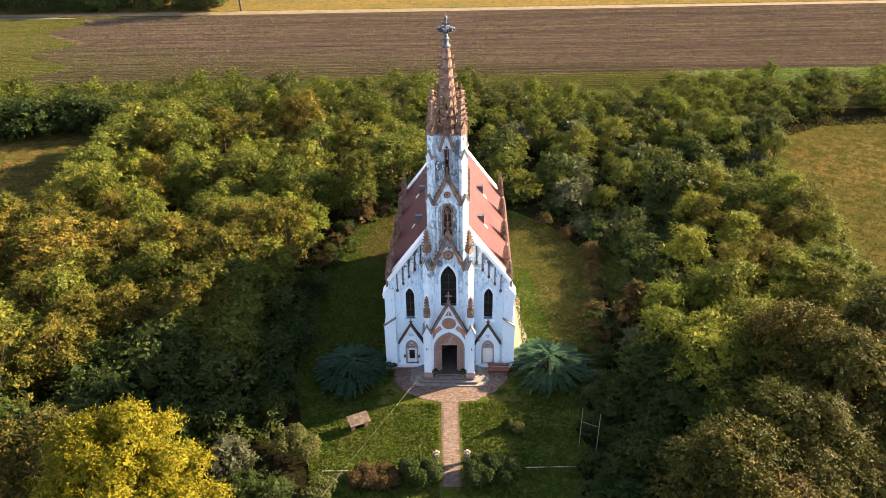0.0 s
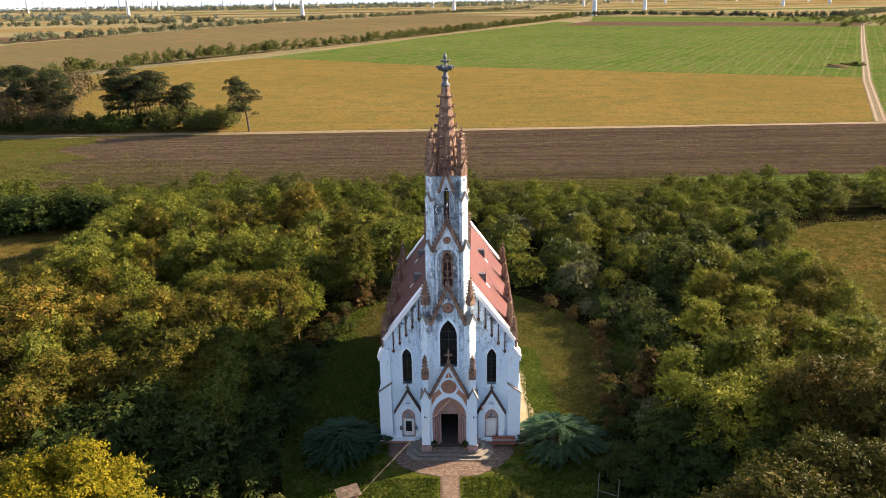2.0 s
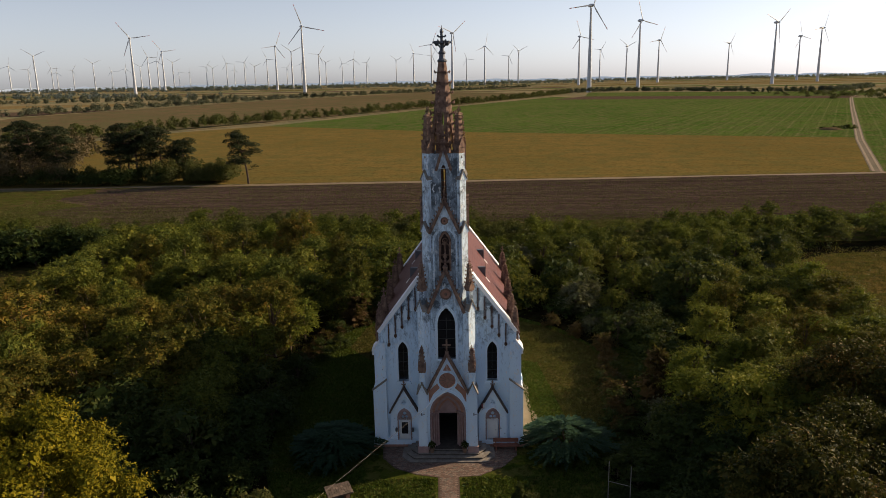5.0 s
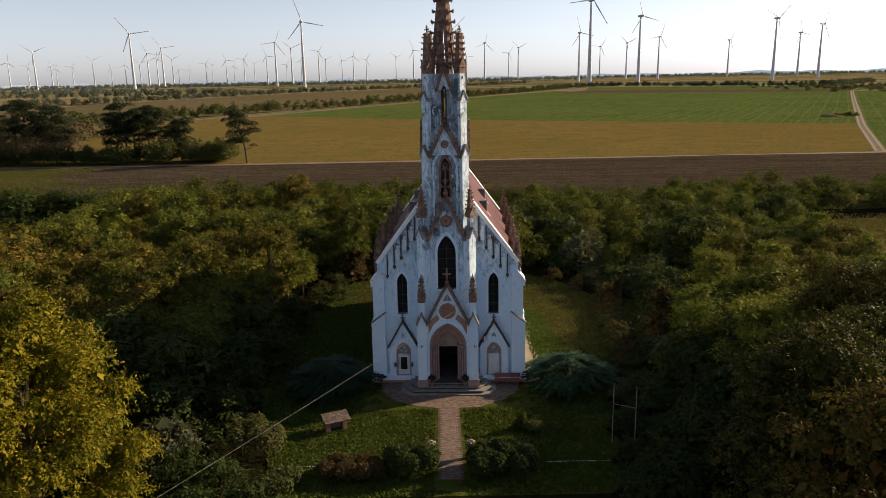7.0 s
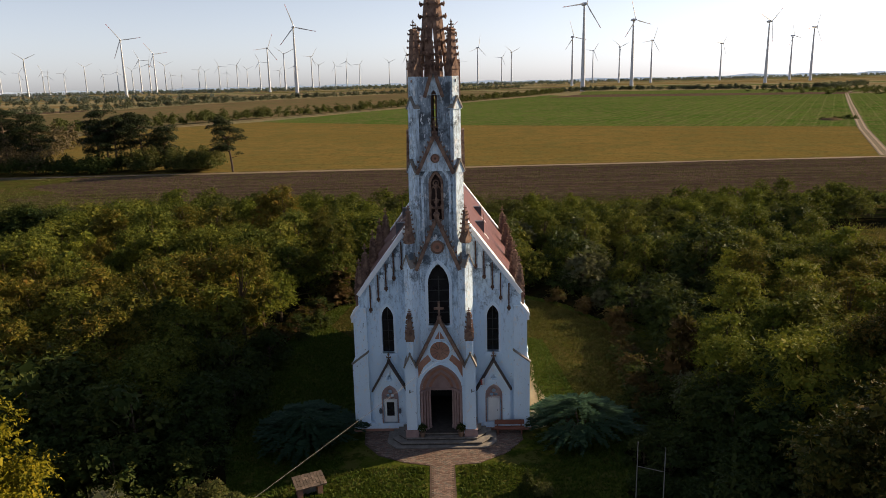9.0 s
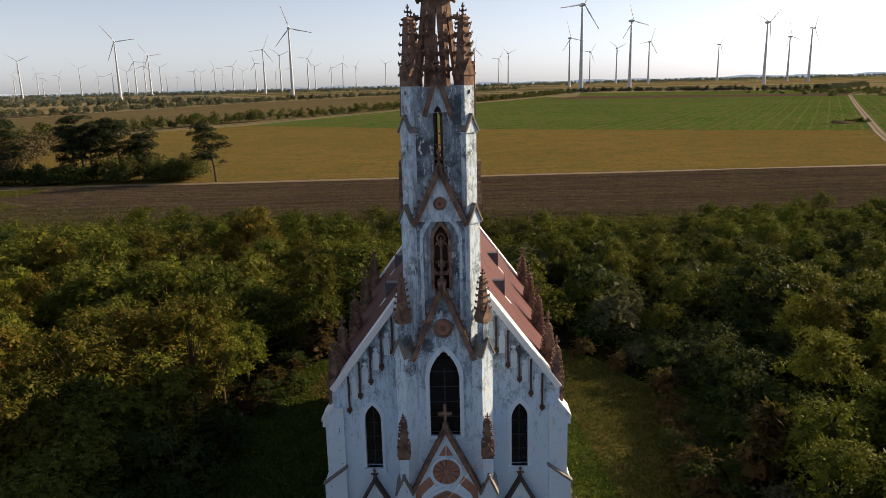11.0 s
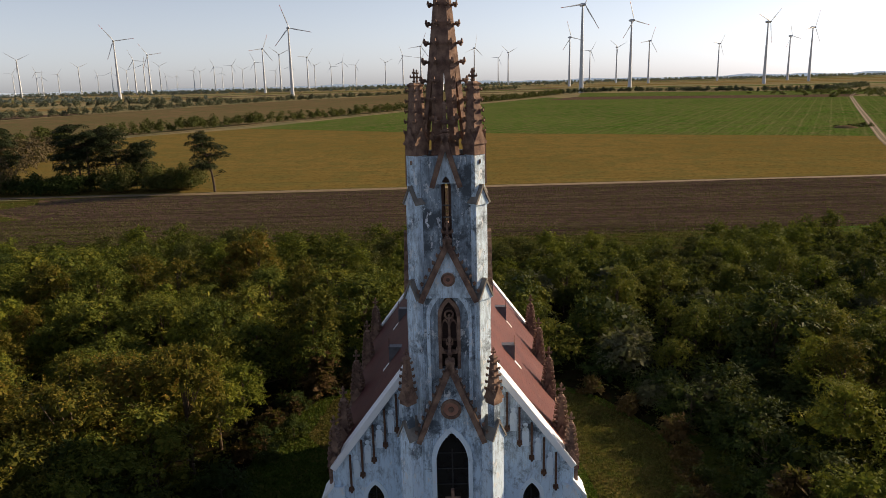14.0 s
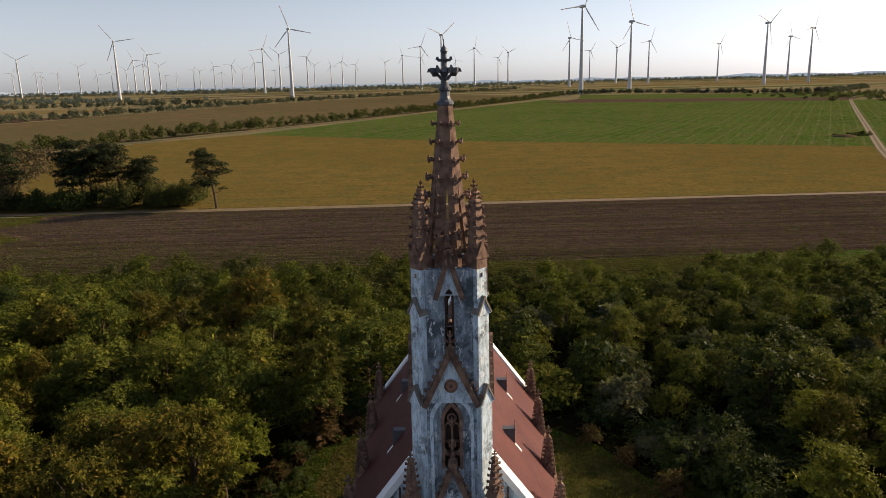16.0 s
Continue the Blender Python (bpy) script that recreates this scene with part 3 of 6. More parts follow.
def crocket_mesh(s):
    """A curled leaf knob that grows along +x: stalk, two spread lobes and an upturned tip."""
    g = Geo()
    g.taper(0.30 * s, 0, -0.14 * s, 0.10 * s, 0.40 * s, 0.16 * s, 0.42 * s, 0.22 * s)
    for w in (-1, 1):
        g.taper(0.56 * s, w * 0.26 * s, -0.12 * s, 0.26 * s, 0.16 * s, 0.14 * s, 0.24 * s, 0.20 * s, w * 0.5)
    g.taper(0.80 * s, 0, 0.02 * s, 0.58 * s, 0.17 * s, 0.20 * s, 0.07 * s, 0.06 * s)
    g.taper(0.66 * s, 0, -0.34 * s, -0.10 * s, 0.08 * s, 0.08 * s, 0.20 * s, 0.24 * s)
    return g.mesh("crocket")


CROCKET = crocket_mesh(0.26)
CROCKET.materials.append(STONE)


def finial_mesh(h):
    """A square stem with a moulded foot, a wide crown of four leaves, a small one and a bud."""
    g = Geo()
    g.lathe(0, 0, [(-0.1 * h, 0.08 * h), (0.22 * h, 0.055 * h), (0.27 * h, 0.12 * h), (0.32 * h, 0.055 * h), (0.85 * h, 0.045 * h), (0.92 * h, 0.06 * h), (h, 0.01 * h)], 8)
    for z, r in ((0.5 * h, 0.2 * h), (0.76 * h, 0.09 * h)):
        for k in range(4):
            t = k * math.pi / 2
            c, q = math.cos(t), math.sin(t)
            g.taper(r * 0.6 * c, r * 0.6 * q, z - 0.06 * h, z + 0.04 * h, r * 0.5, r * 0.26, r * 0.6, r * 0.42, t)
            g.taper(r * 1.05 * c, r * 1.05 * q, z - 0.02 * h, z + 0.13 * h, r * 0.22, r * 0.36, r * 0.1, r * 0.12, t)
    return g.mesh("finial")


FINIAL = finial_mesh(1.0)
FINIAL.materials.append(STONE)


def finial(parent, x, y, z, h):
    return part("finial", FINIAL, STONE, parent, at=Matrix.LocRotScale((x, y, z), None, (h, h, h)))


def pinnacle(x, y, z0, z1, half, levels=5, label="", body=0.28, turn=0.0, tip=0.5):
    """A square shaft with gablets, a crocketed spirelet and a finial."""
    h = z1 - z0
    zs = z0 + body * h
    g = Geo()
    g.taper(x, y, z0, zs, half, half, half * 0.96, half * 0.96, turn)
    g.taper(x, y, zs - 0.05, zs + 0.05, half * 1.15, half * 1.15, half * 1.15, half * 1.15, turn)
    for k in range(4):  # gablets on each side
        t = k * math.pi / 2 + turn
        c, s = math.cos(t), math.sin(t)
        tri = [(-half, zs + 0.05), (half, zs + 0.05), (0, zs + 0.05 + 1.9 * half)]
        pts = [(x + c * u - s * w, y + s * u + c * w, z) for w in (-half * 1.12, -half * 0.4) for u, z in tri]
        g.add(pts, [(0, 1, 2), (5, 4, 3), (0, 3, 4, 1), (1, 4, 5, 2), (2, 5, 3, 0)])
    zt = z0 + 0.80 * h
    g.taper(x, y, zs + 0.05, zt, half * 0.84, half * 0.84, half * tip, half * tip, turn)
    g.taper(x, y, zt - 0.02, zt + 0.05, half * (tip + 0.06), half * (tip + 0.06), half * (tip + 0.2), half * (tip + 0.2), turn)
    g.taper(x, y, zt + 0.05, zt + 0.13, half * (tip + 0.2), half * (tip + 0.2), half * tip * 0.7, half * tip * 0.7, turn)
    p = part("pinnacle", g, STONE, church, label)
    for i in range(levels):
        f = (i + 0.8) / levels
        z = zs + 0.12 + (zt - zs - 0.22) * f
        r = half * (0.84 - (0.84 - tip) * f) * 1.15
        for k in range(4):
            t = k * math.pi / 2 + math.pi / 4 + turn
            part("crocket", CROCKET, STONE, p, at=Matrix.LocRotScale((x + r * math.cos(t), y + r * math.sin(t), z), Euler((0, 0, t)), [half / 0.36 * (1 - 0.15 * f)] * 3))
    finial(p, x, y, zt + 0.02, z1 - zt - 0.02)
    return p


def turned(me, k):
    """A copy of a mesh turned k quarter turns round the tower's axis."""
    me2 = me.copy()
    me2.transform(Matrix.Translation((0, AY, 0)) @ pose(0, 0, 0, 0, 0, 90 * k) @ Matrix.Translation((0, -AY, 0)))
    return me2


# nave: side walls, back gable, roof
for s in (-1, 1):
    part("nave_wall", Geo().box(min(s * 4.5, s * 5.05), max(s * 4.5, s * 5.05), 0.6, 15.6, 0, 9.1), PLASTER, church)
    part("plinth", Geo().box(min(s * 5.05, s * 5.2), max(s * 5.05, s * 5.2), 0.9, 16.0, -0.3, 0.6), ROSE, church, "low rose stone plinth")
    part("eaves_cornice", Geo().box(min(s * 5.0, s * 5.3), max(s * 5.0, s * 5.3), 0.6, 15.9, 8.85, 9.15), STONE, church)
    g = Geo().prism([(0, 16.0), (s * 5.4, 8.8), (s * 5.4, 8.62), (0, 15.8)], 0.55, 15.8)
    part("roof", g, TILES, church, "red tiled steep roof slope")
part("back_wall", plate([(-5.05, 0), (5.05, 0), (5.05, 9.1), (0, 15.9), (-5.05, 9.1)], [], 15.6, 16.2), PLASTER, church)
part("roof_ridge", Geo().prism([(-0.16, 15.9), (0.16, 15.9), (0, 16.14)], 0.8, 15.6), TILES, church)

# facade wall with two lancets
side_win = [lancet(s * 3.32, 0.37, 5.3, 8.4, 0.75) for s in (-1, 1)]
part("facade_wall", plate([(-5.1, 0), (5.1, 0), (5.1, 9.05), (0, 15.95), (-5.1, 9.05)], side_win + [[(-1.3, 0.6), (1.3, 0.6), (1.3, 11.5), (-1.3, 11.5)]], 0.0, 0.6), PLASTER, church)
for s, hole in zip((-1, 1), side_win):
    w = part("window", plate(hole, [], 0.30, 0.34), DARK, church, "tall dark lancet window in a white surround")
    part("window_frame", band(hole, 0.15, -0.05, 0.05), PANEL, w)
    part("window_sill", Geo().prism([(s * 3.32 - 0.6, 5.05), (s * 3.32 + 0.6, 5.05), (s * 3.32 + 0.5, 5.3), (s * 3.32 - 0.5, 5.3)], -0.16, 0.2), PLASTER, w)
    g = Geo().box(s * 3.32 - 0.02, s * 3.32 + 0.02, 0.26, 0.3, 5.3, 8.3)
    for z in (6.0, 6.7, 7.4):
        g.box(s * 3.32 - 0.36, s * 3.32 + 0.36, 0.265, 0.295, z, z + 0.03)
    part("mullion", g, BAR, w)
    # coping on the gable slope
    g = Geo()
    strip(g, (s * 5.18, 9.25), (s * 1.5, 14.18), 0.26, -0.14, 0.75)
    part("coping", g, COPING, church, "pale sheet-metal gable coping")
    g = Geo()
    strip(g, (s * 5.2, 9.2), (0, 16.17), 0.24, 15.5, 16.35)
    part("coping", g, COPING, church, "pale sheet-metal gable coping")
    # corner buttress with two set-offs
    q = [(4.62, 0.6), (5.6, 0.6), (5.6, 4.8), (5.46, 5.05), (5.46, 7.75), (5.2, 8.35), (4.62, 8.35)]
    part("corner_buttress", Geo().prism([(s * x, z) for x, z in q], -0.16, 1.0), WHITEWASH, church)
    part("corner_buttress", Geo().prism([(s * 4.62, 0.6), (s * 5.62, 0.6), (s * 5.62, 4.75), (s * 4.62, 5.5)], -0.34, -0.17), WHITEWASH, church)
    g = Geo()
    strip(g, (s * 5.7, 4.72), (s * 4.6, 5.55), 0.09, -0.4, -0.12)
    part("set_off", g, STONE_GREY, church)
    g = Geo().prism([(s * 5.62, 7.85), (s * 5.05, 8.6), (s * 5.05, 8.4), (s * 5.62, 7.7)], -0.2, 1.0)
    g.box(min(s * 5.1, s * 5.6), max(s * 5.1, s * 5.6), -0.1, 0.9, 7.4, 7.85)
    part("set_off", g, COPING, church, "pale sheet cover of the buttress")
    part("plinth", Geo().box(min(s * 1.7, s * 5.72), max(s * 1.7, s * 5.72), -0.42, 1.05, 0.26, 0.62), WHITEWASH, church)
    part("plinth", Geo().box(min(s * 1.7, s * 5.74), max(s * 1.7, s * 5.74), -0.44, 1.07, -0.3, 0.26), ROSE, church, "low rose stone plinth")
    # stepped arcade of shafts and round-headed panels beneath the coping
    for k in range(6):
        x = 4.33 - 0.51 * k
        top = 15.95 - 1.34 * x - 0.5
        g = Geo().box(s * x - 0.04, s * x + 0.04, -0.1, 0.0, top - 1.35, top + 0.15)
        g.taper(s * x, -0.05, top - 1.62, top - 1.35, 0.035, 0.03, 0.1, 0.09)
        g.taper(s * x, -0.05, top - 1.5, top - 1.42, 0.11, 0.09, 0.11, 0.09)
        part("arcade_shaft", g, SHAFT, church)
        if k < 5:
            xm = x - 0.255
            tm = 15.95 - 1.34 * xm - 0.75
            g = Geo().box(s * xm - 0.14, s * xm + 0.14, -0.035, 0.0, tm - 1.0, tm - 0.3)
            g.prism([(s * xm + u, z) for u, z in ring(0, tm - 0.3, 0.14, 12)], -0.034, 0.0)
            g.prism([(s * xm + u, z) for u, z in ring(0, tm - 0.06, 0.10, 12)], -0.033, 0.0)
            part("arcade_panel", g, PANEL, church)


def gable(x, z0, z1, half, y, depth, cope, material=WHITEWASH, holes=(), knobs=0, body=0.0):
    """A steep gable: plate, two stone copings and a finial. Returns its meshes by name."""
    out = []
    outline = [(x - half, z0 - body), (x + half, z0 - body), (x + half, z0), (x, z1), (x - half, z0)]
    if body == 0:
        outline = [(x - half, z0), (x + half, z0), (x, z1)]
    out.append(("gable", plate(outline, list(holes), y, y + depth), material))
    for s in (-1, 1):
        g = Geo()
        d = Vector((half, z1 - z0)).normalized()
        strip(g, (x + s * (half + 0.12 * d.x + 0.05), z0 - 0.12 * d.y), (x, z1 + cope / d.x * 0.9), cope, y - 0.14, y + depth + 0.02)
        a, b = Vector((x + s * half, z0)), Vector((x, z1))
        for i in range(knobs):  # leaf knobs along the upper edge
            q = a + (b - a) * ((i + 0.6) / knobs) + Vector((s * d.y, d.x)) * cope * 0.8
            g.taper(q.x + s * 0.03, y - 0.02, q.y - 0.03, q.y + 0.07, 0.04, 0.06, 0.06, 0.07)
            g.taper(q.x + s * 0.05, y - 0.02, q.y + 0.04, q.y + 0.12, 0.04, 0.05, 0.015, 0.02)
        out.append(("gable_coping", g.mesh("gable_coping"), STONE))
    return out


def put(meshes, parent=church, quarter=0):
    made = []
    for name, me, m in meshes:
        made.append(part(name, turned(me, quarter) if quarter else me, m, parent))
    return made


def medallion(x, z, r, y):
    p = part("medallion", plate(ring(x, z, r), [], y - 0.06, y), ROSE, church, "round brown stone medallion")
    part("medallion_rim", plate(ring(x, z, r * 1.02), [ring(x, z, r * 0.74)], y - 0.12, y - 0.05), STONE, p)
    part("medallion_boss", plate(ring(x, z, r * 0.28, 12), [], y - 0.13, y - 0.055), STONE, p)


def piers(c, half, z0, z1, peak, names="buttress", front_only=False):
    """Corner piers set diagonally, with gabled heads, at distance c from the tower's axis."""
    corners = [(-1, -1, -45), (1, -1, 45)] + ([] if front_only else [(1, 1, 135), (-1, 1, -135)])
    for sx, sy, turn in corners:
        h = half * 0.88
        m = pose(sx * (c - 0.03), AY + sy * (c - 0.03), 0, 0, 0, turn)
        g = Geo().box(-h, h, -h, h, z0, z1)
        g.prism([(-h - 0.05, z1 - 0.12), (h + 0.05, z1 - 0.12), (h + 0.05, z1), (0, peak), (-h - 0.05, z1)], -h - 0.05, h + 0.03)
        b = part(names, g, WHITEWASH, church, at=m)
        g = Geo()
        for s in (-1, 1):
            strip(g, (s * (h + 0.1), z1 - 0.05), (0, peak + 0.1), 0.07, -h - 0.1, h)
        part("gablet", g, STONE_GREY, b)


# tower, lower stage: portal below, great window above
great = lancet(0, 0.64, 7.6, 11.5, 1.35)
part("tower_wall", plate([(-1.5, 0.6), (1.5, 0.6), (1.5, 11.4), (-1.5, 11.4)], [great, [(-1.4, 0.65), (1.4, 0.65), (1.4, 5.35), (-1.4, 5.35)]], AY - 1.65, AY - 1.2), PLASTER, church)
for s in (-1, 1):
    part("tower_wall", Geo().box(min(s * 1.05, s * 1.5), max(s * 1.05, s * 1.5), AY - 1.2, 0.0, 0.6, 11.4), PLASTER, church)
w = part("window", plate(great, [], AY - 1.36, AY - 1.32), DARK, church, "great dark pointed window over the portal")
part("window_frame", band(great, 0.17, AY - 1.76, AY - 1.64), PANEL, w)
g = Geo().box(-0.03, 0.03, AY - 1.42, AY - 1.37, 7.6, 10.6)
for z in (8.3, 9.0, 9.7, 10.4):
    g.box(-0.63, 0.63, AY - 1.41, AY - 1.375, z, z + 0.04)
part("mullion", g, BAR, w)
part("window_sill", Geo().box(-0.8, 0.8, AY - 1.8, AY - 1.4, 7.45, 7.6), PLASTER, w)
head = sorted([p for p in great if p[1] > 11.3], key=lambda p: p[0])
put([("gable", plate([(-1.3, 11.25), (head[0][0] - 0.05, 11.25)] + head + [(head[-1][0] + 0.05, 11.25), (1.3, 11.25), (0, 14.2)], [], AY - 1.7, AY - 1.45), PLASTER)] + gable(0, 11.25, 14.1, 1.3, AY - 1.78, 0.4, 0.21, knobs=9)[1:])
medallion(0, 12.5, 0.40, AY - 1.7)
finial(church, 0, AY - 1.6, 14.2, 1.3)
piers(1.63, 0.37, 0.6, 11.35, 12.0, front_only=True)

# tower, middle stage
bel = lancet(0, 0.41, 14.1, 17.05, 0.8)
wall_b = plate([(-1.2, 11.3), (1.2, 11.3), (1.2, 17.4), (-1.2, 17.4)], [bel], AY - 1.43, AY - 1.05)
wall_c = plate([(-1.14, 17.3), (1.14, 17.3), (1.14, 22.35), (-1.14, 22.35)], [lancet(0, 0.185, 18.9, 21.6, 0.42)], AY - 1.32, AY - 0.98)
for k in range(4):
    part("tower_wall", turned(wall_b, k), GREYWASH, church)
    part("tower_wall", turned(wall_c, k), GREYWASH, church)
    part("gable", turned(plate([(-1.05, 17.0), (1.05, 17.0), (0, 18.95)], [], AY - 1.60, AY - 1.40), k), WHITEWASH, church)
    for name, me, m in gable(0, 17.0, 18.95, 1.05, AY - 1.58, 0.2, 0.21, knobs=7)[1:] + gable(0, 21.35, 22.72, 0.52, AY - 1.40, 0.2, 0.19, holes=[lancet(0, 0.15, 21.36, 21.62, 0.24)]):
        part(name, turned(me, k), m, church)
    w = part("window", turned(plate(bel, [], AY - 1.26, AY - 1.22), k), LOUVRE, church, "two-light belfry window with brown stone tracery")
    part("window_frame", turned(band(lancet(0, 0.30, 14.1, 16.82, 0.68), 0.13, AY - 1.54, AY - 1.36), k), STONE, w)
    part("window_frame", turned(band(lancet(0, 0.74, 12.6, 17.2, 1.1), 0.13, AY - 1.52, AY - 1.42), k), WHITEWASH, w)
    g = Geo().box(-0.04, 0.04, AY - 1.42, AY - 1.3, 14.1, 16.3)
    me = g.mesh("tracery")
    part("tracery", turned(me, k), STONE, w)
    eye = plate(ring(0, 16.28, 0.2, 16), [ring(0, 16.28, 0.12, 16)], AY - 1.42, AY - 1.3)
    part("tracery", turned(eye, k), STONE, w)
    for s in (-1, 1):
        light = lancet(s * 0.155, 0.15, 15.3, 16.12, 0.3)
        part("tracery", turned(plate(light, [lancet(s * 0.155, 0.11, 15.2, 16.02, 0.24)], AY - 1.41, AY - 1.31), k), STONE, w)
    part("window_frame", turned(band(lancet(0, 0.185, 18.9, 21.6, 0.42), 0.05, AY - 1.37, AY - 1.31), k), GREYWASH, w)
    part("window_frame", turned(plate(lancet(0, 0.2, 18.9, 21.62, 0.43), [lancet(0, 0.082, 18.95, 21.36, 0.22)], AY - 1.14, AY - 0.96), k), SHAFT, w)
medallion(0, 17.75, 0.26, AY - 1.60)
finial(church, 0, AY - 1.5, 19.1, 0.9)
finial(church, 0, AY - 1.35, 22.85, 1.5)
for z in (20.05, 20.5):
    part("window_bar", Geo().box(-0.15, 0.15, AY - 1.3, AY - 1.26, z, z + 0.04), LEAD, church)
part("belfry_floor", Geo().box(-1.3, 1.3, AY - 1.3, AY + 1.3, 17.5, 17.7), WOOD, church)
part("tower_top", Geo().box(-1.3, 1.3, AY - 1.3, AY + 1.3, 22.05, 22.2), STONE, church)
piers(1.21, 0.355, 11.3, 17.0, 17.62)
piers(1.13, 0.34, 17.0, 20.65, 21.2)
for x in (-1.14, 1.14):
    for y in (AY - 1.14, AY + 1.14):
        part("buttress", Geo().taper(x * 0.94, AY + (y - AY) * 0.94, 20.6, 22.38, 0.27, 0.27, 0.27, 0.27, math.pi / 4), WHITEWASH, church)
        pinnacle(x * 0.94, AY + (y - AY) * 0.94, 22.38, 25.5, 0.29, 5, body=0.14, turn=math.pi / 4)
for s in (-1, 1):
    part("pinnacle_shaft", Geo().taper(s * 1.68, -1.4, 11.5, 12.95, 0.17, 0.17, 0.17, 0.17, math.pi / 4), PLASTER, church)
    pinnacle(s * 1.68, -1.4, 12.75, 15.05, 0.24, 5, body=0.10, turn=math.pi / 4, tip=0.36)
    part("pinnacle_shaft", Geo().box(s * 1.8 - 0.19, s * 1.8 + 0.19, -1.91, -1.53, 5.5, 6.85), PLASTER, church)
    pinnacle(s * 1.8, -1.72, 6.75, 8.8, 0.25, 4, body=0.1, tip=0.36)

# spire: open ribs below, closed above
def spire_r(z):
    return 0.30 + (28.2 - z) * 0.108


for k in range(8):
    a0, a1 = radians(45 * k - 22.5), radians(45 * k + 22.5)
    zb, zm, zt = 22.3, 25.5, 28.45
    for side in (0, 1):
        pts = []
        for z, gap in ((zb, 0.40), (zm, 0.0), (zt, 0.0)):
            for inset in (0.0, 0.16 if z < zt else 0.05):
                r = (spire_r(z) - inset) * 1.08
                p0, p1 = Vector((r * math.cos(a0), r * math.sin(a0))), Vector((r * math.cos(a1), r * math.sin(a1)))
                mid = (p0 + p1) / 2
                e = (p1 - p0).normalized() * gap * 0.5 * (spire_r(zb))
                u, w2 = (p0, mid - e) if side == 0 else (mid + e, p1)
                pts += [(u.x, AY + u.y, z), (w2.x, AY + w2.y, z)]
        f = []
        for i in range(2):
            o = 4 * i
            f += [(o, o + 1, o + 5, o + 4), (o + 3, o + 2, o + 6, o + 7), (o + 1, o + 3, o + 7, o + 5), (o + 2, o, o + 4, o + 6)]
        f += [(0, 2, 3, 1), (8, 9, 11, 10)]
        if side == 0:
            rib = part("spire_face", Geo().add(pts, f), STONE, church)
        else:
            part("spire_rib", Geo().add(pts, f), STONE, rib)
    for i in range(8):
        z = 23.0 + 0.68 * i
        r = spire_r(z) * 1.07
        part("crocket", CROCKET, STONE, rib, at=Matrix.LocRotScale((r * math.cos(a1), AY + r * math.sin(a1), z), Euler((0, 0, a1)), [1.4 - 0.07 * i] * 3))
g = Geo().lathe(0, AY, [(28.3, 0.27), (28.42, 0.28), (28.48, 0.33), (28.56, 0.33), (28.66, 0.22), (28.78, 0.19), (28.95, 0.19), (29.0, 0.25), (29.08, 0.25), (29.18, 0.15), (29.3, 0.15), (29.42, 0.11), (30.32, 0.10), (30.42, 0.14), (30.5, 0.12), (30.62, 0.03), (30.86, 0.01)], 12)
top = part("spire_finial", g, LEAD, church, "dark leaf-armed stone finial on the spire")
for k in range(4):
    t = k * math.pi / 2
    g = Geo()
    c, s = math.cos(t), math.sin(t)
    g.tube((0, AY, 29.30), (0.30 * c, AY + 0.30 * s, 29.62), 0.07, 0.05)
    g.tube((0, AY, 29.66), (0.42 * c, AY + 0.42 * s, 29.72), 0.055, 0.05)
    g.taper(0.36 * c, AY + 0.36 * s, 29.50, 29.66, 0.08, 0.10, 0.15, 0.19, t)
    for w in (-1, 1):  # spread lobes
        g.taper(0.40 * c - w * 0.15 * s, AY + 0.40 * s + w * 0.15 * c, 29.62, 29.82, 0.10, 0.07, 0.13, 0.05, t + w * 0.5)
    g.taper(0.54 * c, AY + 0.54 * s, 29.66, 29.80, 0.11, 0.09, 0.06, 0.12, t)
    g.taper(0.26 * c, AY + 0.26 * s, 29.74, 29.92, 0.09, 0.10, 0.03, 0.04, t)
    part("finial_leaf", g, LEAD, top)
    g = Geo().taper(0.16 * c, AY + 0.16 * s, 30.04, 30.14, 0.08, 0.05, 0.12, 0.09, t)
    g.taper(0.25 * c, AY + 0.25 * s, 30.10, 30.22, 0.07, 0.09, 0.04, 0.05, t)
    part("finial_bud", g, LEAD, top)

# dormers on both roof slopes
for s in (-1, 1):
    for y in (4.55, 10.4):
        g = Geo().prism([(s * 2.36, 12.82), (s * 2.98, 12.80), (s * 2.98, 11.92)], y, y + 0.32)
        dm = part("dormer", g, SHEET, church, "small grey sheet-metal roof dormer")
        part("dormer_roof", Geo().box(min(s * 2.34, s * 3.0), max(s * 2.34, s * 3.0), y - 0.02, y + 0.34, 12.82, 12.845), SHEET, dm)
        part("dormer_spike", Geo().tube((s * 2.96, y + 0.05, 12.3), (s * 2.96, y + 0.05, 13.3), 0.035, 0.015), STONE, dm)
        part("dormer_apron", Geo().prism([(s * 2.96, 12.04), (s * 3.06, 11.95), (s * 3.30, 11.64), (s * 3.26, 11.58), (s * 2.96, 11.97)], y - 0.05, y + 0.16), COPING, dm)
    # nave buttresses and their pinnacles
    for y in (2.0, 6.4, 10.9, 15.3):
        g = Geo().prism([(s * 4.9, 0), (s * 5.7, 0), (s * 5.7, 4.8), (s * 5.45, 5.2), (s * 5.45, 8.1), (s * 4.9, 8.9)], y - 0.36, y + 0.36)
        part("nave_buttress", g, PLASTER, church)
        pinnacle(s * 4.82, y, 8.5, 12.05, 0.31, 7, body=0.28, tip=0.24)
    pinnacle(s * 5.0, 0.35, 8.4, 11.45, 0.28, 6, body=0.28, tip=0.24)
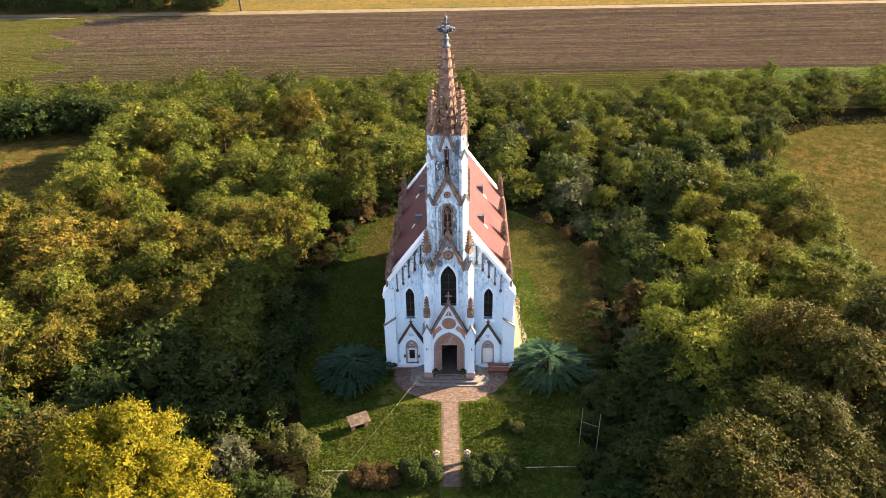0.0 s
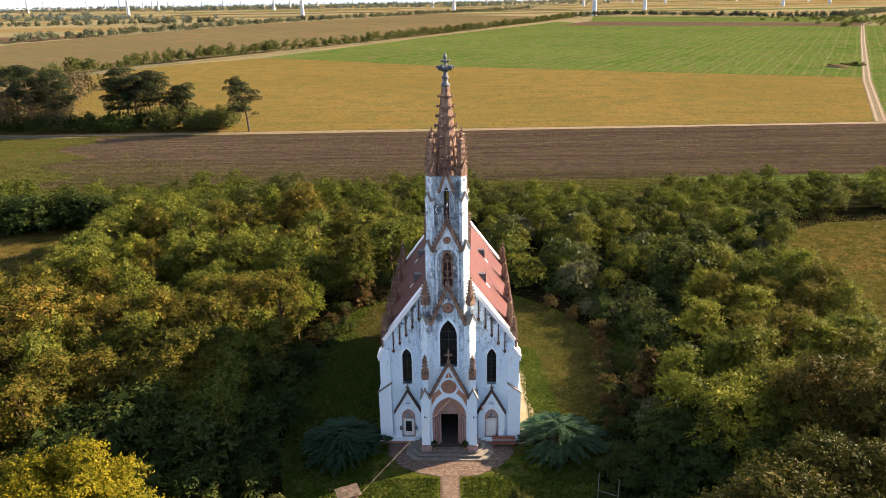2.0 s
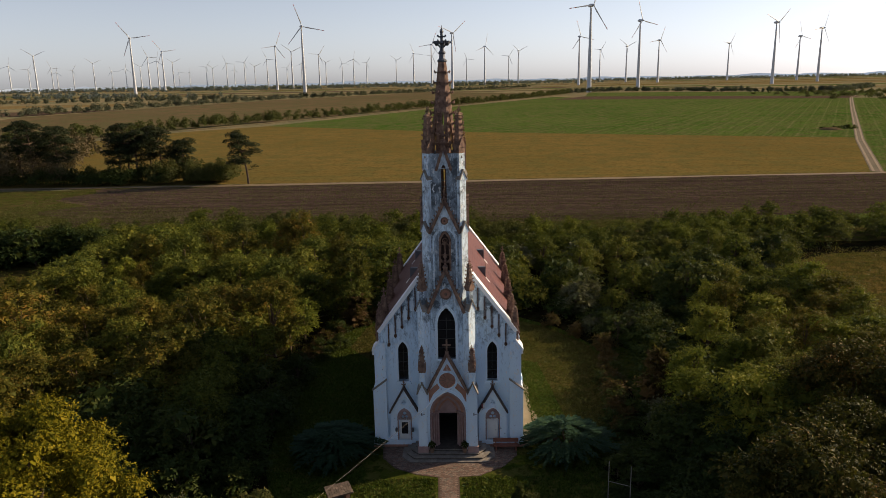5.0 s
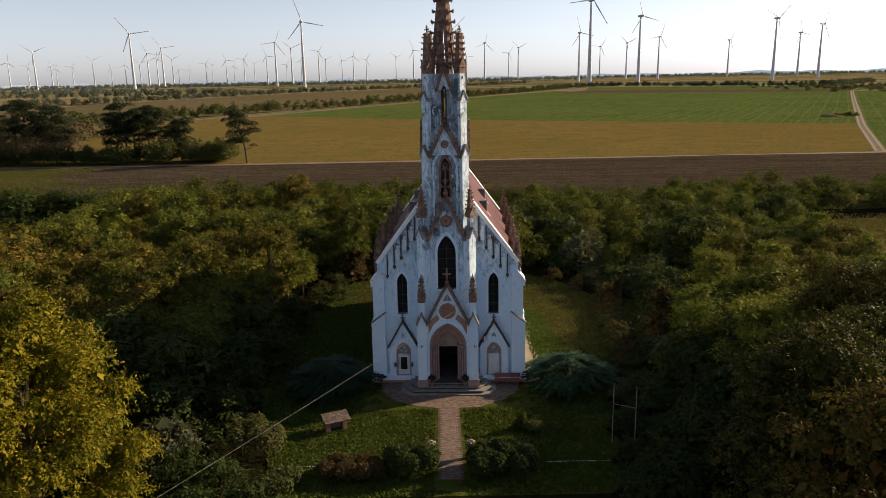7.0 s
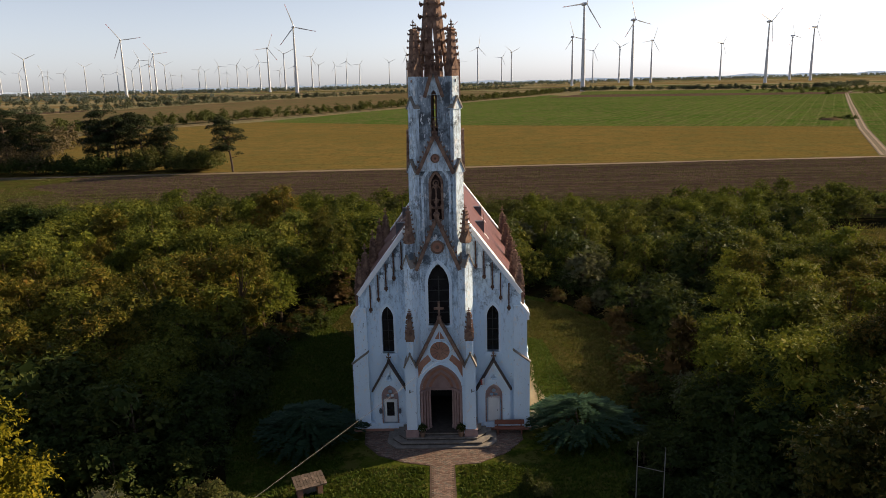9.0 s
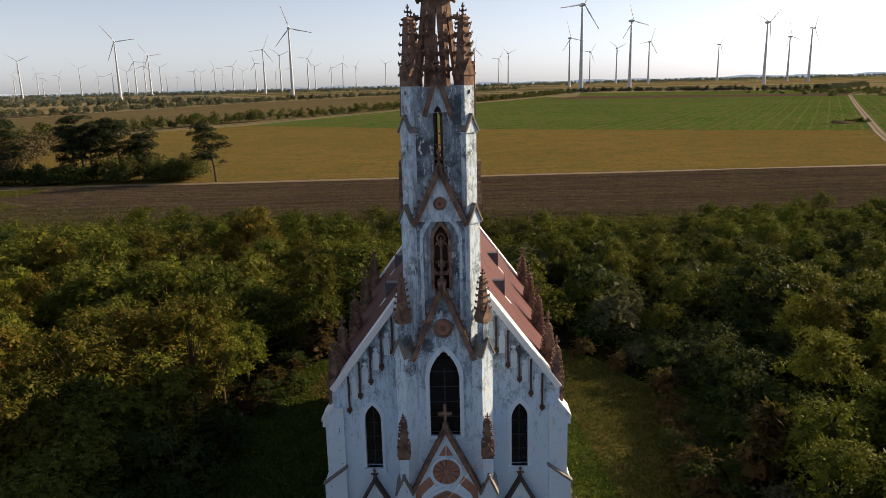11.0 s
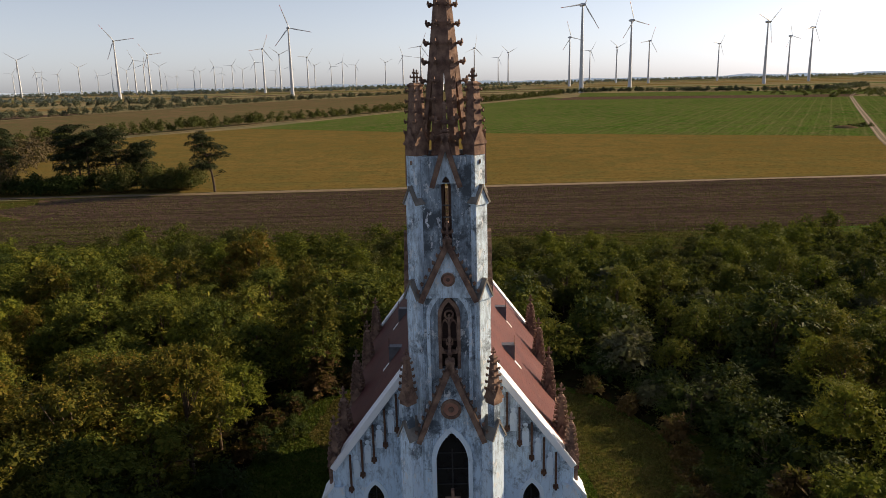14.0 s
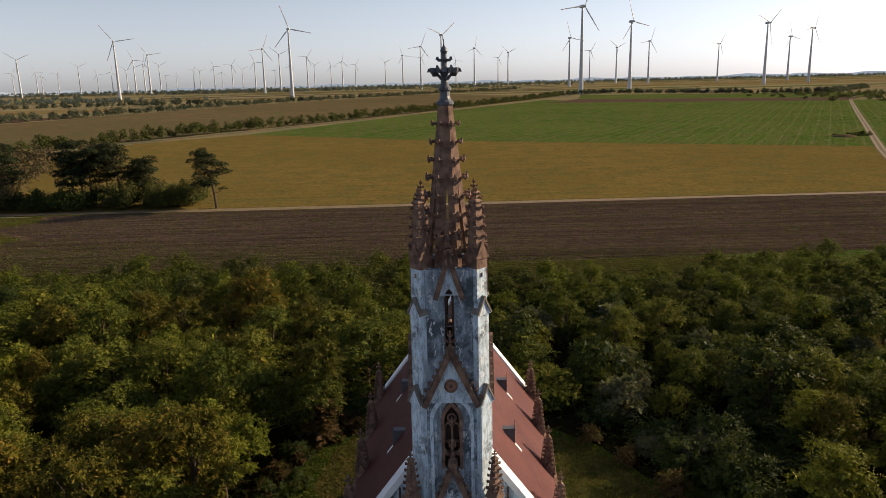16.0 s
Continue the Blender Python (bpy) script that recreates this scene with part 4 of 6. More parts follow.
# chancel behind the nave
part("chancel_wall", Geo().slab([(-3.7, 16.2), (3.7, 16.2), (3.7, 19.6), (2.0, 22.2), (-2.0, 22.2), (-3.7, 19.6)], 0, 8.4), PLASTER, church)
part("chancel_roof", Geo().add([(-3.9, 16.2, 8.4), (3.9, 16.2, 8.4), (3.9, 19.7, 8.4), (2.1, 22.4, 8.4), (-2.1, 22.4, 8.4), (-3.9, 19.7, 8.4), (0, 16.2, 13.4), (0, 19.3, 13.4)],
                               [(0, 1, 2, 3, 4, 5), (1, 2, 7, 6), (2, 3, 7), (3, 4, 7), (4, 5, 7), (5, 0, 6, 7), (0, 6, 1)]), TILES, church)

# portal: gable with rose, stepped arch orders, doorway
arch = lancet(0, 1.32, 0.62, 5.2, 1.75, 14)
orders = [(1.32, 5.2), (1.15, 4.95), (0.99, 4.7), (0.84, 4.45)]
fy = AY - 2.1
put(gable(0, 5.15, 7.95, 1.5, fy, 0.4, 0.15, holes=[arch], body=4.5))
part("arch_moulding", band(arch, 0.13, fy - 0.06, fy + 0.02), PLASTER, church)
for i, (h, zt) in enumerate(orders):
    inner = lancet(0, h - 0.15, 0.62, zt - 0.22, 1.6 - 0.1 * i, 14)
    y = fy + 0.12 + 0.2 * i
    part("arch_order", plate(lancet(0, h + (0.02 if i else 0.1), 0.62, zt + (0.02 if i else 0.1), 1.75 - 0.1 * i, 14), [inner], y, y + 0.22), ROSE if i % 2 else PORTAL, church, "mauve stone arch order")
    for s in (-1, 1):
        g = Geo().lathe(s * (h - 0.1), y - 0.03, [(0.62, 0.12), (0.8, 0.12), (0.86, 0.08), (3.2, 0.075), (3.3, 0.12), (3.4, 0.12)], 8)
        part("colonnette", g, PORTAL, church)
part("tympanum", plate(lancet(0, 0.75, 0.62, 4.4, 1.3, 12), [[(-0.68, 0.625), (0.68, 0.625), (0.68, 3.12), (-0.68, 3.12)]], fy + 0.92, fy + 1.1), PORTAL, church, "carved mauve stone tympanum over the doorway")
part("lintel", Geo().box(-0.9, 0.9, fy + 0.86, fy + 0.95, 3.12, 3.3), PORTAL, church)
# floor coloured dark for the unlit doorway
part("vestibule_floor", Geo().box(-1.31, 1.31, fy - 0.02, 4.0, 0.4, 0.665), SHADE_STONE, church)
# added box behind the doorway, painted black as unlit interior
part("inner_wall", Geo().box(-1.04, 1.04, 3.5, 3.6, 0.62, 4.3), BAR, church, "inner wall painted black for the unlit interior behind the doorway")
for s in (-1, 1):
    part("inner_wall", Geo().box(min(s * 0.94, s * 1.04), max(s * 0.94, s * 1.04), fy + 1.12, 3.5, 0.67, 4.3), BAR, church)
part("inner_ceiling", Geo().box(-1.04, 1.04, fy + 1.12, 3.6, 4.3, 4.4), BAR, church)
rose = part("rose_panel", plate(ring(0, 6.1, 0.6, 32), [], fy - 0.05, fy + 0.01), ROSE, church, "round terracotta rose panel")
part("rose_rim", plate(ring(0, 6.1, 0.72, 32), [ring(0, 6.1, 0.6, 32)], fy - 0.09, fy + 0.01), PLASTER, rose)
for k in range(12):
    t = 2 * math.pi * k / 12
    g = Geo()
    g.tube((0.12 * math.cos(t), fy - 0.06, 6.1 + 0.12 * math.sin(t)), (0.56 * math.cos(t), fy - 0.06, 6.1 + 0.56 * math.sin(t)), 0.02, 0.03, 5)
    part("rose_spoke", g, STONE, rose)
for s in (-1, 1):
    part("spandrel", plate([(s * 1.36, 4.35), (s * 1.36, 5.25), (s * 0.74, 5.85), (s * 0.55, 5.5), (s * 1.02, 5.05)], [], fy - 0.03, fy + 0.01), ROSE, church, "terracotta spandrel panel")
    part("gable_inlay", plate([(s * 0.02, 7.35), (s * 0.3, 6.85), (s * 0.02, 6.85)], [], fy - 0.03, fy + 0.01), ROSE, church)
    # flanking buttress
    g = Geo().box(min(s * 1.5, s * 2.16), max(s * 1.5, s * 2.16), fy - 0.2, -0.4, 0.6, 5.2)
    g.prism([(s * 1.46, 5.2), (s * 2.2, 5.2), (s * 1.83, 5.98)], fy - 0.24, -0.6)
    b = part("portal_buttress", g, WHITEWASH, church)
    g = Geo()
    strip(g, (s * 1.83 - 0.42, 5.12), (s * 1.83, 6.05), 0.08, fy - 0.3, -0.6)
    strip(g, (s * 1.83 + 0.42, 5.12), (s * 1.83, 6.05), 0.08, fy - 0.3, -0.6)
    part("gablet", g, STONE_GREY, b)
    part("plinth", Geo().box(min(s * 1.42, s * 2.24), max(s * 1.42, s * 2.24), fy - 0.28, -0.3, 0.0, 0.95), PORTAL, b)
    part("wall_bracket", Geo().box(s * 1.9 - 0.03, s * 1.9 + 0.03, fy - 0.3, fy - 0.2, 3.45, 3.62).tube((s * 1.9, fy - 0.28, 3.5), (s * 1.9 + 0.22, fy - 0.42, 3.62), 0.02, 0.015, 6), LEAD, b)
cross = Geo().box(-0.06, 0.06, fy - 0.02, fy + 0.1, 7.9, 9.2).box(-0.3, 0.3, fy - 0.01, fy + 0.09, 8.72, 8.84)
cross.taper(0, fy + 0.04, 7.9, 8.2, 0.16, 0.12, 0.07, 0.06)
part("gable_cross", cross, STONE, church, "brown stone cross on the portal gable")

# side entrances under small gables
for s in (-1, 1):
    x = s * 3.33
    niche = lancet(x, 0.46, 0.62, 3.1, 0.7)
    put([(n, me, SLATE if n == "gable_coping" else m) for n, me, m in gable(x, 2.95, 4.75, 1.05, -0.32, 0.3, 0.1, holes=[niche, ring(x, 3.72, 0.24)], body=2.33)])
    part("niche_moulding", band(niche, 0.08, -0.38, -0.3), PORTAL, church)
    finial(church, x, -0.2, 4.75, 0.65)
    part("quatrefoil", plate(ring(x, 3.72, 0.27), [ring(x, 3.72 + 0.09, 0.08, 10), ring(x - 0.09, 3.66, 0.08, 10), ring(x + 0.09, 3.66, 0.08, 10)], -0.26, -0.2), PLASTER, church)
    part("niche_head", plate(lancet(x, 0.46, 2.2, 3.1, 0.7), [ring(x, 2.72, 0.14, 12), ring(x - 0.14, 2.45, 0.12, 12), ring(x + 0.14, 2.45, 0.12, 12)], -0.2, -0.14), PORTAL, church)
    d = part("side_door", Geo().box(x - 0.4, x + 0.4, -0.2, -0.12, 0.62, 2.3), DOORWHITE, church, "narrow white-painted side door")
    if s < 0:
        part("door_pane", Geo().box(x - 0.24, x + 0.24, -0.215, -0.19, 1.05, 2.0), DARK, d)
        for u in (-0.62, 0.62):
            g = Geo().box(x + u - 0.02, x + u + 0.02, -0.45, -0.32, 1.62, 1.66).lathe(x + u, -0.5, [(1.35, 0.04), (1.4, 0.09), (1.6, 0.1), (1.7, 0.03)], 8)
            part("wall_lantern", g, LEAD, church)
    else:
        part("door_knob", Geo().box(x + 0.22, x + 0.26, -0.24, -0.2, 1.3, 1.4), LEAD, d)

# ---- plants ----


def leaf_arrays(rg, blobs, count, size, slim=0.5, up=0.35, droop=0.25, inner=0.72):
    """Corners of folded leaves on lumps of a crown; a lump is (x, y, z, rx, rz). Returns an array (count, 4, 3)."""
    b = np.array(blobs, float)
    weight = b[:, 3] * (b[:, 3] + b[:, 4])
    which = rg.choice(len(b), count, p=weight / weight.sum())
    b = b[which]
    d = rg.normal(size=(count, 3))
    d[:, 2] = np.where(d[:, 2] < -0.25, -d[:, 2], d[:, 2])
    d /= np.linalg.norm(d, axis=1)[:, None]
    rad = rg.uniform(inner, 1.06, count) ** 0.7
    p = b[:, :3] + d * rad[:, None] * np.stack([b[:, 3], b[:, 3], b[:, 4]], 1)
    nrm = 1.2 * d + rg.normal(scale=0.6, size=(count, 3)) + np.array([0, 0, up])
    nrm /= np.linalg.norm(nrm, axis=1)[:, None]
    a = d + rg.normal(scale=0.8, size=(count, 3)) - np.array([0, 0, droop])
    a -= nrm * (a * nrm).sum(1)[:, None]
    a /= np.linalg.norm(a, axis=1)[:, None] + 1e-9
    side = np.cross(nrm, a)
    s = size * rg.uniform(0.55, 1.35, count)[:, None]
    mid = p + a * s * 0.45 - nrm * s * 0.1
    return np.stack([p - a * s * 0.1, mid + side * s * slim * 0.5 + nrm * s * 0.12, p + a * s, mid - side * s * slim * 0.5 + nrm * s * 0.12], 1)


def spray_arrays(rg, blobs, count, size, slim=0.4, per=7, reach=1.0):
    """Feathery sprays: leaves set in two ranks along arching twigs that leave the lumps of a crown."""
    b = np.array(blobs, float)
    n = count // per
    weight = b[:, 3] * (b[:, 3] + b[:, 4])
    b = b[rg.choice(len(b), n, p=weight / weight.sum())]
    d = rg.normal(size=(n, 3))
    d[:, 2] = np.where(d[:, 2] < -0.15, -d[:, 2], d[:, 2])
    d /= np.linalg.norm(d, axis=1)[:, None]
    p0 = b[:, :3] + d * rg.uniform(0.45, 0.95, n)[:, None] * np.stack([b[:, 3], b[:, 3], b[:, 4]], 1)
    way = 0.7 * d + rg.normal(scale=0.55, size=(n, 3)) + np.array([0, 0, 0.1])
    way /= np.linalg.norm(way, axis=1)[:, None]
    length = reach * rg.uniform(0.5, 1.3, n)[:, None]
    face = np.array([0, 0, 0.55]) + 0.9 * d
    flank = np.cross(way, face + rg.normal(scale=0.3, size=(n, 3)))
    flank /= np.linalg.norm(flank, axis=1)[:, None] + 1e-9
    out = []
    for i in range(per):
        f = (i + 0.6) / per
        p = p0 + way * length * f - np.array([0, 0, 0.38]) * length * f * f
        sgn = (1 if i % 2 else -1) * (0.0 if i == per - 1 else 1.0)
        a = way * (0.55 + 0.45 * f) + flank * sgn * 0.9 - np.array([0, 0, 0.3 * f]) + rg.normal(scale=0.22, size=(n, 3))
        a /= np.linalg.norm(a, axis=1)[:, None]
        side = np.cross(a, face + rg.normal(scale=0.35, size=(n, 3)))
        side /= np.linalg.norm(side, axis=1)[:, None] + 1e-9
        nrm = np.cross(side, a)
        s = size * rg.uniform(0.7, 1.3, n)[:, None]
        mid = p + a * s * 0.5 + nrm * s * 0.08
        out.append(np.stack([p, mid + side * s * slim * 0.5, p + a * s - nrm * s * 0.15, mid - side * s * slim * 0.5], 1))
    return np.concatenate(out)


def leaf_mesh(name, quads, material):
    n = len(quads)
    me = bpy.data.meshes.new(name)
    me.vertices.add(4 * n)
    me.vertices.foreach_set("co", np.ascontiguousarray(quads, dtype=np.float32).ravel())
    tri = np.arange(n)[:, None] * 4 + np.array([[0, 1, 2, 0, 2, 3]])
    me.loops.add(6 * n)
    me.loops.foreach_set("vertex_index", tri.ravel().astype(np.int32))
    me.polygons.add(2 * n)
    me.polygons.foreach_set("loop_start", np.arange(0, 6 * n, 3, dtype=np.int32))
    me.update(calc_edges=True)
    me.materials.append(material)
    return me


def crown_lumps(rg, height, radius, base, count, lump, flat=0.8):
    """Lumps in an uneven dome between base and height."""
    out = []
    for i in range(count):
        f = (i + 0.5) / count
        z = base + (height - base - lump * 0.7) * f ** 0.8
        reach = radius * math.sqrt(max(0.05, 1 - (max(0, f - 0.25) / 0.8) ** 2)) - lump * 0.5
        t = i * 2.4 + rg.uniform(-0.5, 0.5)
        r = reach * math.sqrt(rg.uniform(0.15, 1.0))
        k = lump * rg.uniform(0.5, 1.4)
        out.append((r * math.cos(t), r * math.sin(t), z + rg.uniform(-0.55, 0.45), k, k * flat * rg.uniform(0.7, 1.3)))
    return out


def trunk_geo(lumps, height, thick):
    g = Geo()
    g.lathe(0, 0, [(-0.3, thick * 1.5), (0.15, thick * 1.1), (height * 0.45, thick * 0.75), (height * 0.8, thick * 0.25)], 8)
    for x, y, z, r, q in lumps[:: max(1, len(lumps) // 10)]:
        z0 = max(0.5, z * 0.55)
        g.tube((0, 0, z0), (x * 0.9, y * 0.9, z), thick * 0.4, thick * 0.12, 5)
    return g


def make_tree(name, seed, height, radius, leaves, size, material, label, category="tree", base=0.3, count=18, lump=1.1, slim=0.5, thick=0.16, flat=0.8, group="", reach=0.62, heart=0.07):
    """A tree or shrub at the origin: trunk with limbs, and a crown of leafy sprays round a close inner mass of big
    hidden leaves, added to block light.
    """
    rg = np.random.default_rng(seed)
    lumps = crown_lumps(rg, height, radius, base * height, count, lump, flat)
    t = thing(name, pose(0, 0, -500), label, category, group)
    part("trunk", trunk_geo(lumps, height, thick), BARK, t)
    crown = [spray_arrays(rg, lumps, int(leaves * 0.72), size, slim, reach=reach), leaf_arrays(rg, [(x, y, z, a * 0.8, q * 0.8) for x, y, z, a, q in lumps], int(leaves * (0.28 - heart)), size * 1.3, 0.6)]
    # oversized inner leaves, added to block light and deepen the crown's shade
    crown.append(leaf_arrays(rg, [(x * 0.9, y * 0.9, z - 0.15, a * 0.62, q * 0.62) for x, y, z, a, q in lumps], int(leaves * heart), size * 2.6, 0.9, inner=0.3))
    part("crown", leaf_mesh("crown", np.concatenate(crown), material), material, t)
    return t


PLACED = []


def plant(model, x, y, scale, turn, wide=1.0, label=""):
    m = Matrix.Translation((x, y, 0.0)) @ pose(0, 0, 0, 0, 0, turn) @ Matrix.Diagonal((scale * wide, scale * wide, scale, 1))
    ob = copy_thing(model, m)
    PLACED.append((x, y))
    return tagged(ob, label)


def drop(model):
    for o in (*model.children_recursive, model):
        bpy.data.objects.remove(o)


GREEN_LABEL = "leafy green locust tree with feathery sunlit crown"
OLIVE_LABEL = "ash tree turning olive and rusty in autumn"
locusts = [make_tree("locust_tree", 20 + i, 7.0, 3.0, 6200, 0.17, LOCUST, GREEN_LABEL, base=0.15, count=34, lump=0.8, slim=0.45, group="trees of the wood") for i in range(5)]
olives = [make_tree("ash_tree", 40 + i, 8.0, 3.0, 6400, 0.18, OLIVE, OLIVE_LABEL, base=0.2, count=52, lump=0.52, slim=0.45, reach=0.8, group="trees of the wood") for i in range(4)]
shrubs = [make_tree("shrub", 60 + i, 3.2, 2.0, 2500, 0.17, DARKGREEN, "dense dark green shrub at the edge of the wood", "shrub", base=0.12, count=14, lump=0.75, thick=0.07, group="shrubs of the wood") for i in range(4)]
light_shrubs = [make_tree("shrub", 70 + i, 3.4, 2.0, 2500, 0.18, LOCUST, "light green rounded shrub in the wood", "shrub", base=0.12, count=14, lump=0.8, thick=0.07, group="shrubs of the wood") for i in range(3)]
greys = [make_tree("willow_shrub", 80 + i, 3.0, 1.7, 1500, 0.24, GREYGREEN, "pale grey-green shrub with fine leaves", "shrub", base=0.15, count=14, lump=0.6, thick=0.06, slim=0.3) for i in range(2)]
conifers = [make_tree("spruce", 85, 5.2, 1.2, 1500, 0.3, RUST, "small browning spruce with pointed top", "tree", base=0.1, count=16, lump=0.5, thick=0.09)]

rng = random.Random(3)


def inside(x, y, poly):
    hit = False
    for (x0, y0), (x1, y1) in zip(poly, poly[1:] + poly[:1]):
        if (y0 > y) != (y1 > y) and x < (x1 - x0) * (y - y0) / (y1 - y0) + x0:
            hit = not hit
    return hit


# the wood, zone by zone: outline, spacing, kinds and heights
ZONES = [
    # back left: green locusts
    ([(-50, 71), (-14.5, 69), (-13.5, 75), (-9, 80), (-4, 84), (4, 84.5), (6, 126), (-44, 126), (-45, 108), (-44, 92), (-47, 80)], 4.8, ((locusts, 7.0, 0.84), (locusts, 7.0, 0.9), (locusts, 7.0, 0.95), (olives, 8.0, 0.8)), 0.14),
    # front left: taller, turning olive
    ([(-72, 44), (-31, 44), (-29, 51), (-25, 57), (-17, 61), (-14, 68), (-30, 70), (-48, 69), (-58, 63), (-72, 60)], 4.1, ((olives, 8.0, 1.0), (olives, 8.0, 1.06), (olives, 8.0, 0.95), (locusts, 7.0, 1.1)), 0.1),
    # dark low growth in the shadow of the church
    ([(-31, 44), (-17.0, 47), (-16.5, 52), (-15.6, 60), (-17, 61), (-25, 57), (-29, 51)], 3.3, ((shrubs, 3.2, 1.5), (shrubs, 3.2, 1.8), (locusts, 7.0, 0.9), (shrubs, 3.2, 1.3), (olives, 8.0, 0.85)), 0.12),
    # back right: lower and denser
    ([(7, 85), (12, 80), (16, 76), (20, 78), (44, 80), (46, 90), (48, 104), (60, 110), (60, 126), (40, 124), (32, 118), (24, 116.5), (16, 121), (6, 124)], 4.0, ((locusts, 7.0, 0.66), (locusts, 7.0, 0.6), (light_shrubs, 3.4, 1.1), (shrubs, 3.2, 1.3), (shrubs, 3.2, 1.6), (greys, 3.0, 1.1), (locusts, 7.0, 0.75)), 0.16),
    # right of the lawn
    ([(22, 47), (25, 50), (44, 50), (44, 62), (43, 79), (30, 78), (29, 66), (26, 58)], 4.4, ((locusts, 7.0, 0.86), (locusts, 7.0, 0.92), (olives, 8.0, 0.8)), 0.12),
    # far strips behind the glade and the meadow
    ([(-120, 114), (-46, 113), (-44, 127), (-120, 128)], 4.4, ((locusts, 7.0, 0.62), (olives, 8.0, 0.6), (shrubs, 3.2, 1.4)), 0.12),
    ([(60, 112), (125, 114), (125, 126), (60, 126)], 4.6, ((locusts, 7.0, 0.72), (locusts, 7.0, 0.6), (shrubs, 3.2, 1.4)), 0.12),
]
far_crowns = []
for poly, gap, kinds, vary in ZONES:
    xs, ys = [p[0] for p in poly], [p[1] for p in poly]
    row = 0
    y = min(ys)
    while y < max(ys):
        x = min(xs) + (gap / 2 if row % 2 else 0)
        while x < max(xs):
            u, w = x + rng.uniform(-1, 1) * gap * 0.36, y + rng.uniform(-1, 1) * gap * 0.36
            if inside(u, w, poly) and rng.random() > 0.05:
                models, h0, s = rng.choice(kinds)
                if w > 103:  # the far rows merge into one wood
                    far_crowns.append((u, w, 0.9 * h0 * s * (1 + rng.uniform(-vary, vary) * 1.6), 2.1 * rng.uniform(0.85, 1.2)))
                    x += gap
                    continue
                plant(rng.choice(models), u, w, s * (1 + rng.uniform(-vary, vary) * 2.2), rng.uniform(0, 360), rng.uniform(0.85, 1.3))
            x += gap
        y += gap * 0.86
        row += 1

# shrubs along the edges of lawn and wood, and the dark thicket before the church's left
for x, y, s in ((-14.2, 46, 1.2), (-15, 49.5, 1.5), (-17.5, 46, 1.6), (-20.5, 44, 1.7), (-17, 42, 1.3), (-21, 40.5, 1.5), (-24.5, 42.5, 1.8), (-14, 43.2, 0.9),
                (-28, 41, 1.8), (-26, 37.5, 1.6), (-31, 37, 1.8), (-20, 37, 1.0), (-34, 41, 2.0), (-12.2, 35.2, 0.75), (-14.6, 35.8, 0.9), (-12.6, 32.4, 0.8), (-9.6, 32.6, 0.7), (-13.6, 53, 1.1), (-14.6, 57, 1.2), (-13.2, 62, 0.9)):
    plant(rng.choice(shrubs), x, y, s * rng.uniform(0.9, 1.1), rng.uniform(0, 360), 1.05)
for x, y, s in ((-10.5, 71, 0.5), (-12, 68.5, 0.6), (-11.5, 75, 0.6), (-7, 81.5, 0.8), (18.5, 71, 0.9), (17.5, 75, 0.9), (20.5, 68, 1.0), (14.5, 79.5, 0.9), (9.5, 83, 1.0), (19.5, 60, 0.95), (20.5, 63.5, 1.05), (21.5, 66.5, 1.15), (22, 70, 1.2), (21.8, 74, 1.2), (22.5, 60, 1.2), (19.0, 57, 0.9), (25, 63, 1.0), (26, 67, 1.1), (26.5, 71, 1.0), (25, 75, 1.1), (28, 75, 1.2), (28, 69, 1.1), (24.5, 69, 0.9)):
    plant(rng.choice(shrubs), x, y, s, rng.uniform(0, 360), 1.2)
for x, y, s in ((20.0, 72.4, 0.95), (17.5, 51.5, 0.9), (16.2, 73.8, 0.7), (-15.9, 38.4, 1.0), (18.4, 49.6, 1.1)):
    plant(rng.choice(greys), x, y, s, rng.uniform(0, 360), 1.1)
dry = [make_tree("bracken_bush", 95 + i, 1.5, 1.1, 900, 0.2, RUST, "dry brown bracken at the edge of the lawn", "bush", base=0.1, count=9, lump=0.4, thick=0.03, group="dry bushes round the lawn") for i in range(2)]
for x, y, s in ((-12.8, 69.5, 0.9), (-12.4, 72, 1.0), (-11.4, 74.6, 0.9), (-10.2, 77, 0.8), (-7.4, 80.2, 0.9), (14.9, 57.2, 1.1), (15.2, 59.6, 1.0), (16.1, 65.5, 0.9), (16.4, 68.4, 1.1), (14.6, 73.2, 0.9), (12.6, 76.6, 0.9), (14.5, 52.8, 0.9), (14.4, 54.6, 0.9), (15.4, 62.0, 0.8), (15.9, 63.6, 0.85), (13.9, 51.2, 0.8), (-13.4, 67.8, 0.8), (-9.0, 78.6, 0.9)):
    plant(rng.choice(dry), x, y, s, rng.uniform(0, 360), 1.1)
plant(conifers[0], 17.6, 55.2, 1.0, 20)
plant(conifers[0], -9.6, 77.7, 0.72, 80, 1.5)
for x, y, s in ((14.8, 56.3, 0.55), (15.1, 58.5, 0.5), (14.6, 60.5, 0.45), (15.6, 54.2, 0.5), (16.3, 62.5, 0.5), (13.6, 52.6, 0.5), (14.3, 50.5, 0.55)):
    plant(rng.choice(shrubs), x, y, s, rng.uniform(0, 360), 1.2)
for x, y, s in ((17.5, 47.5, 1.5), (16.8, 44.2, 1.3), (19.5, 44.5, 1.7), (16.2, 40.5, 1.1), (15.0, 37.4, 1.2), (13.2, 36.0, 0.8), (18.5, 40.5, 1.6), (22, 41.5, 1.8), (22.5, 46.5, 1.9),
                (19.5, 36.5, 1.7), (13.6, 38.4, 0.7), (12.8, 33.6, 1.0)):
    plant(rng.choice(shrubs), x, y, s, rng.uniform(0, 360), 1.1)
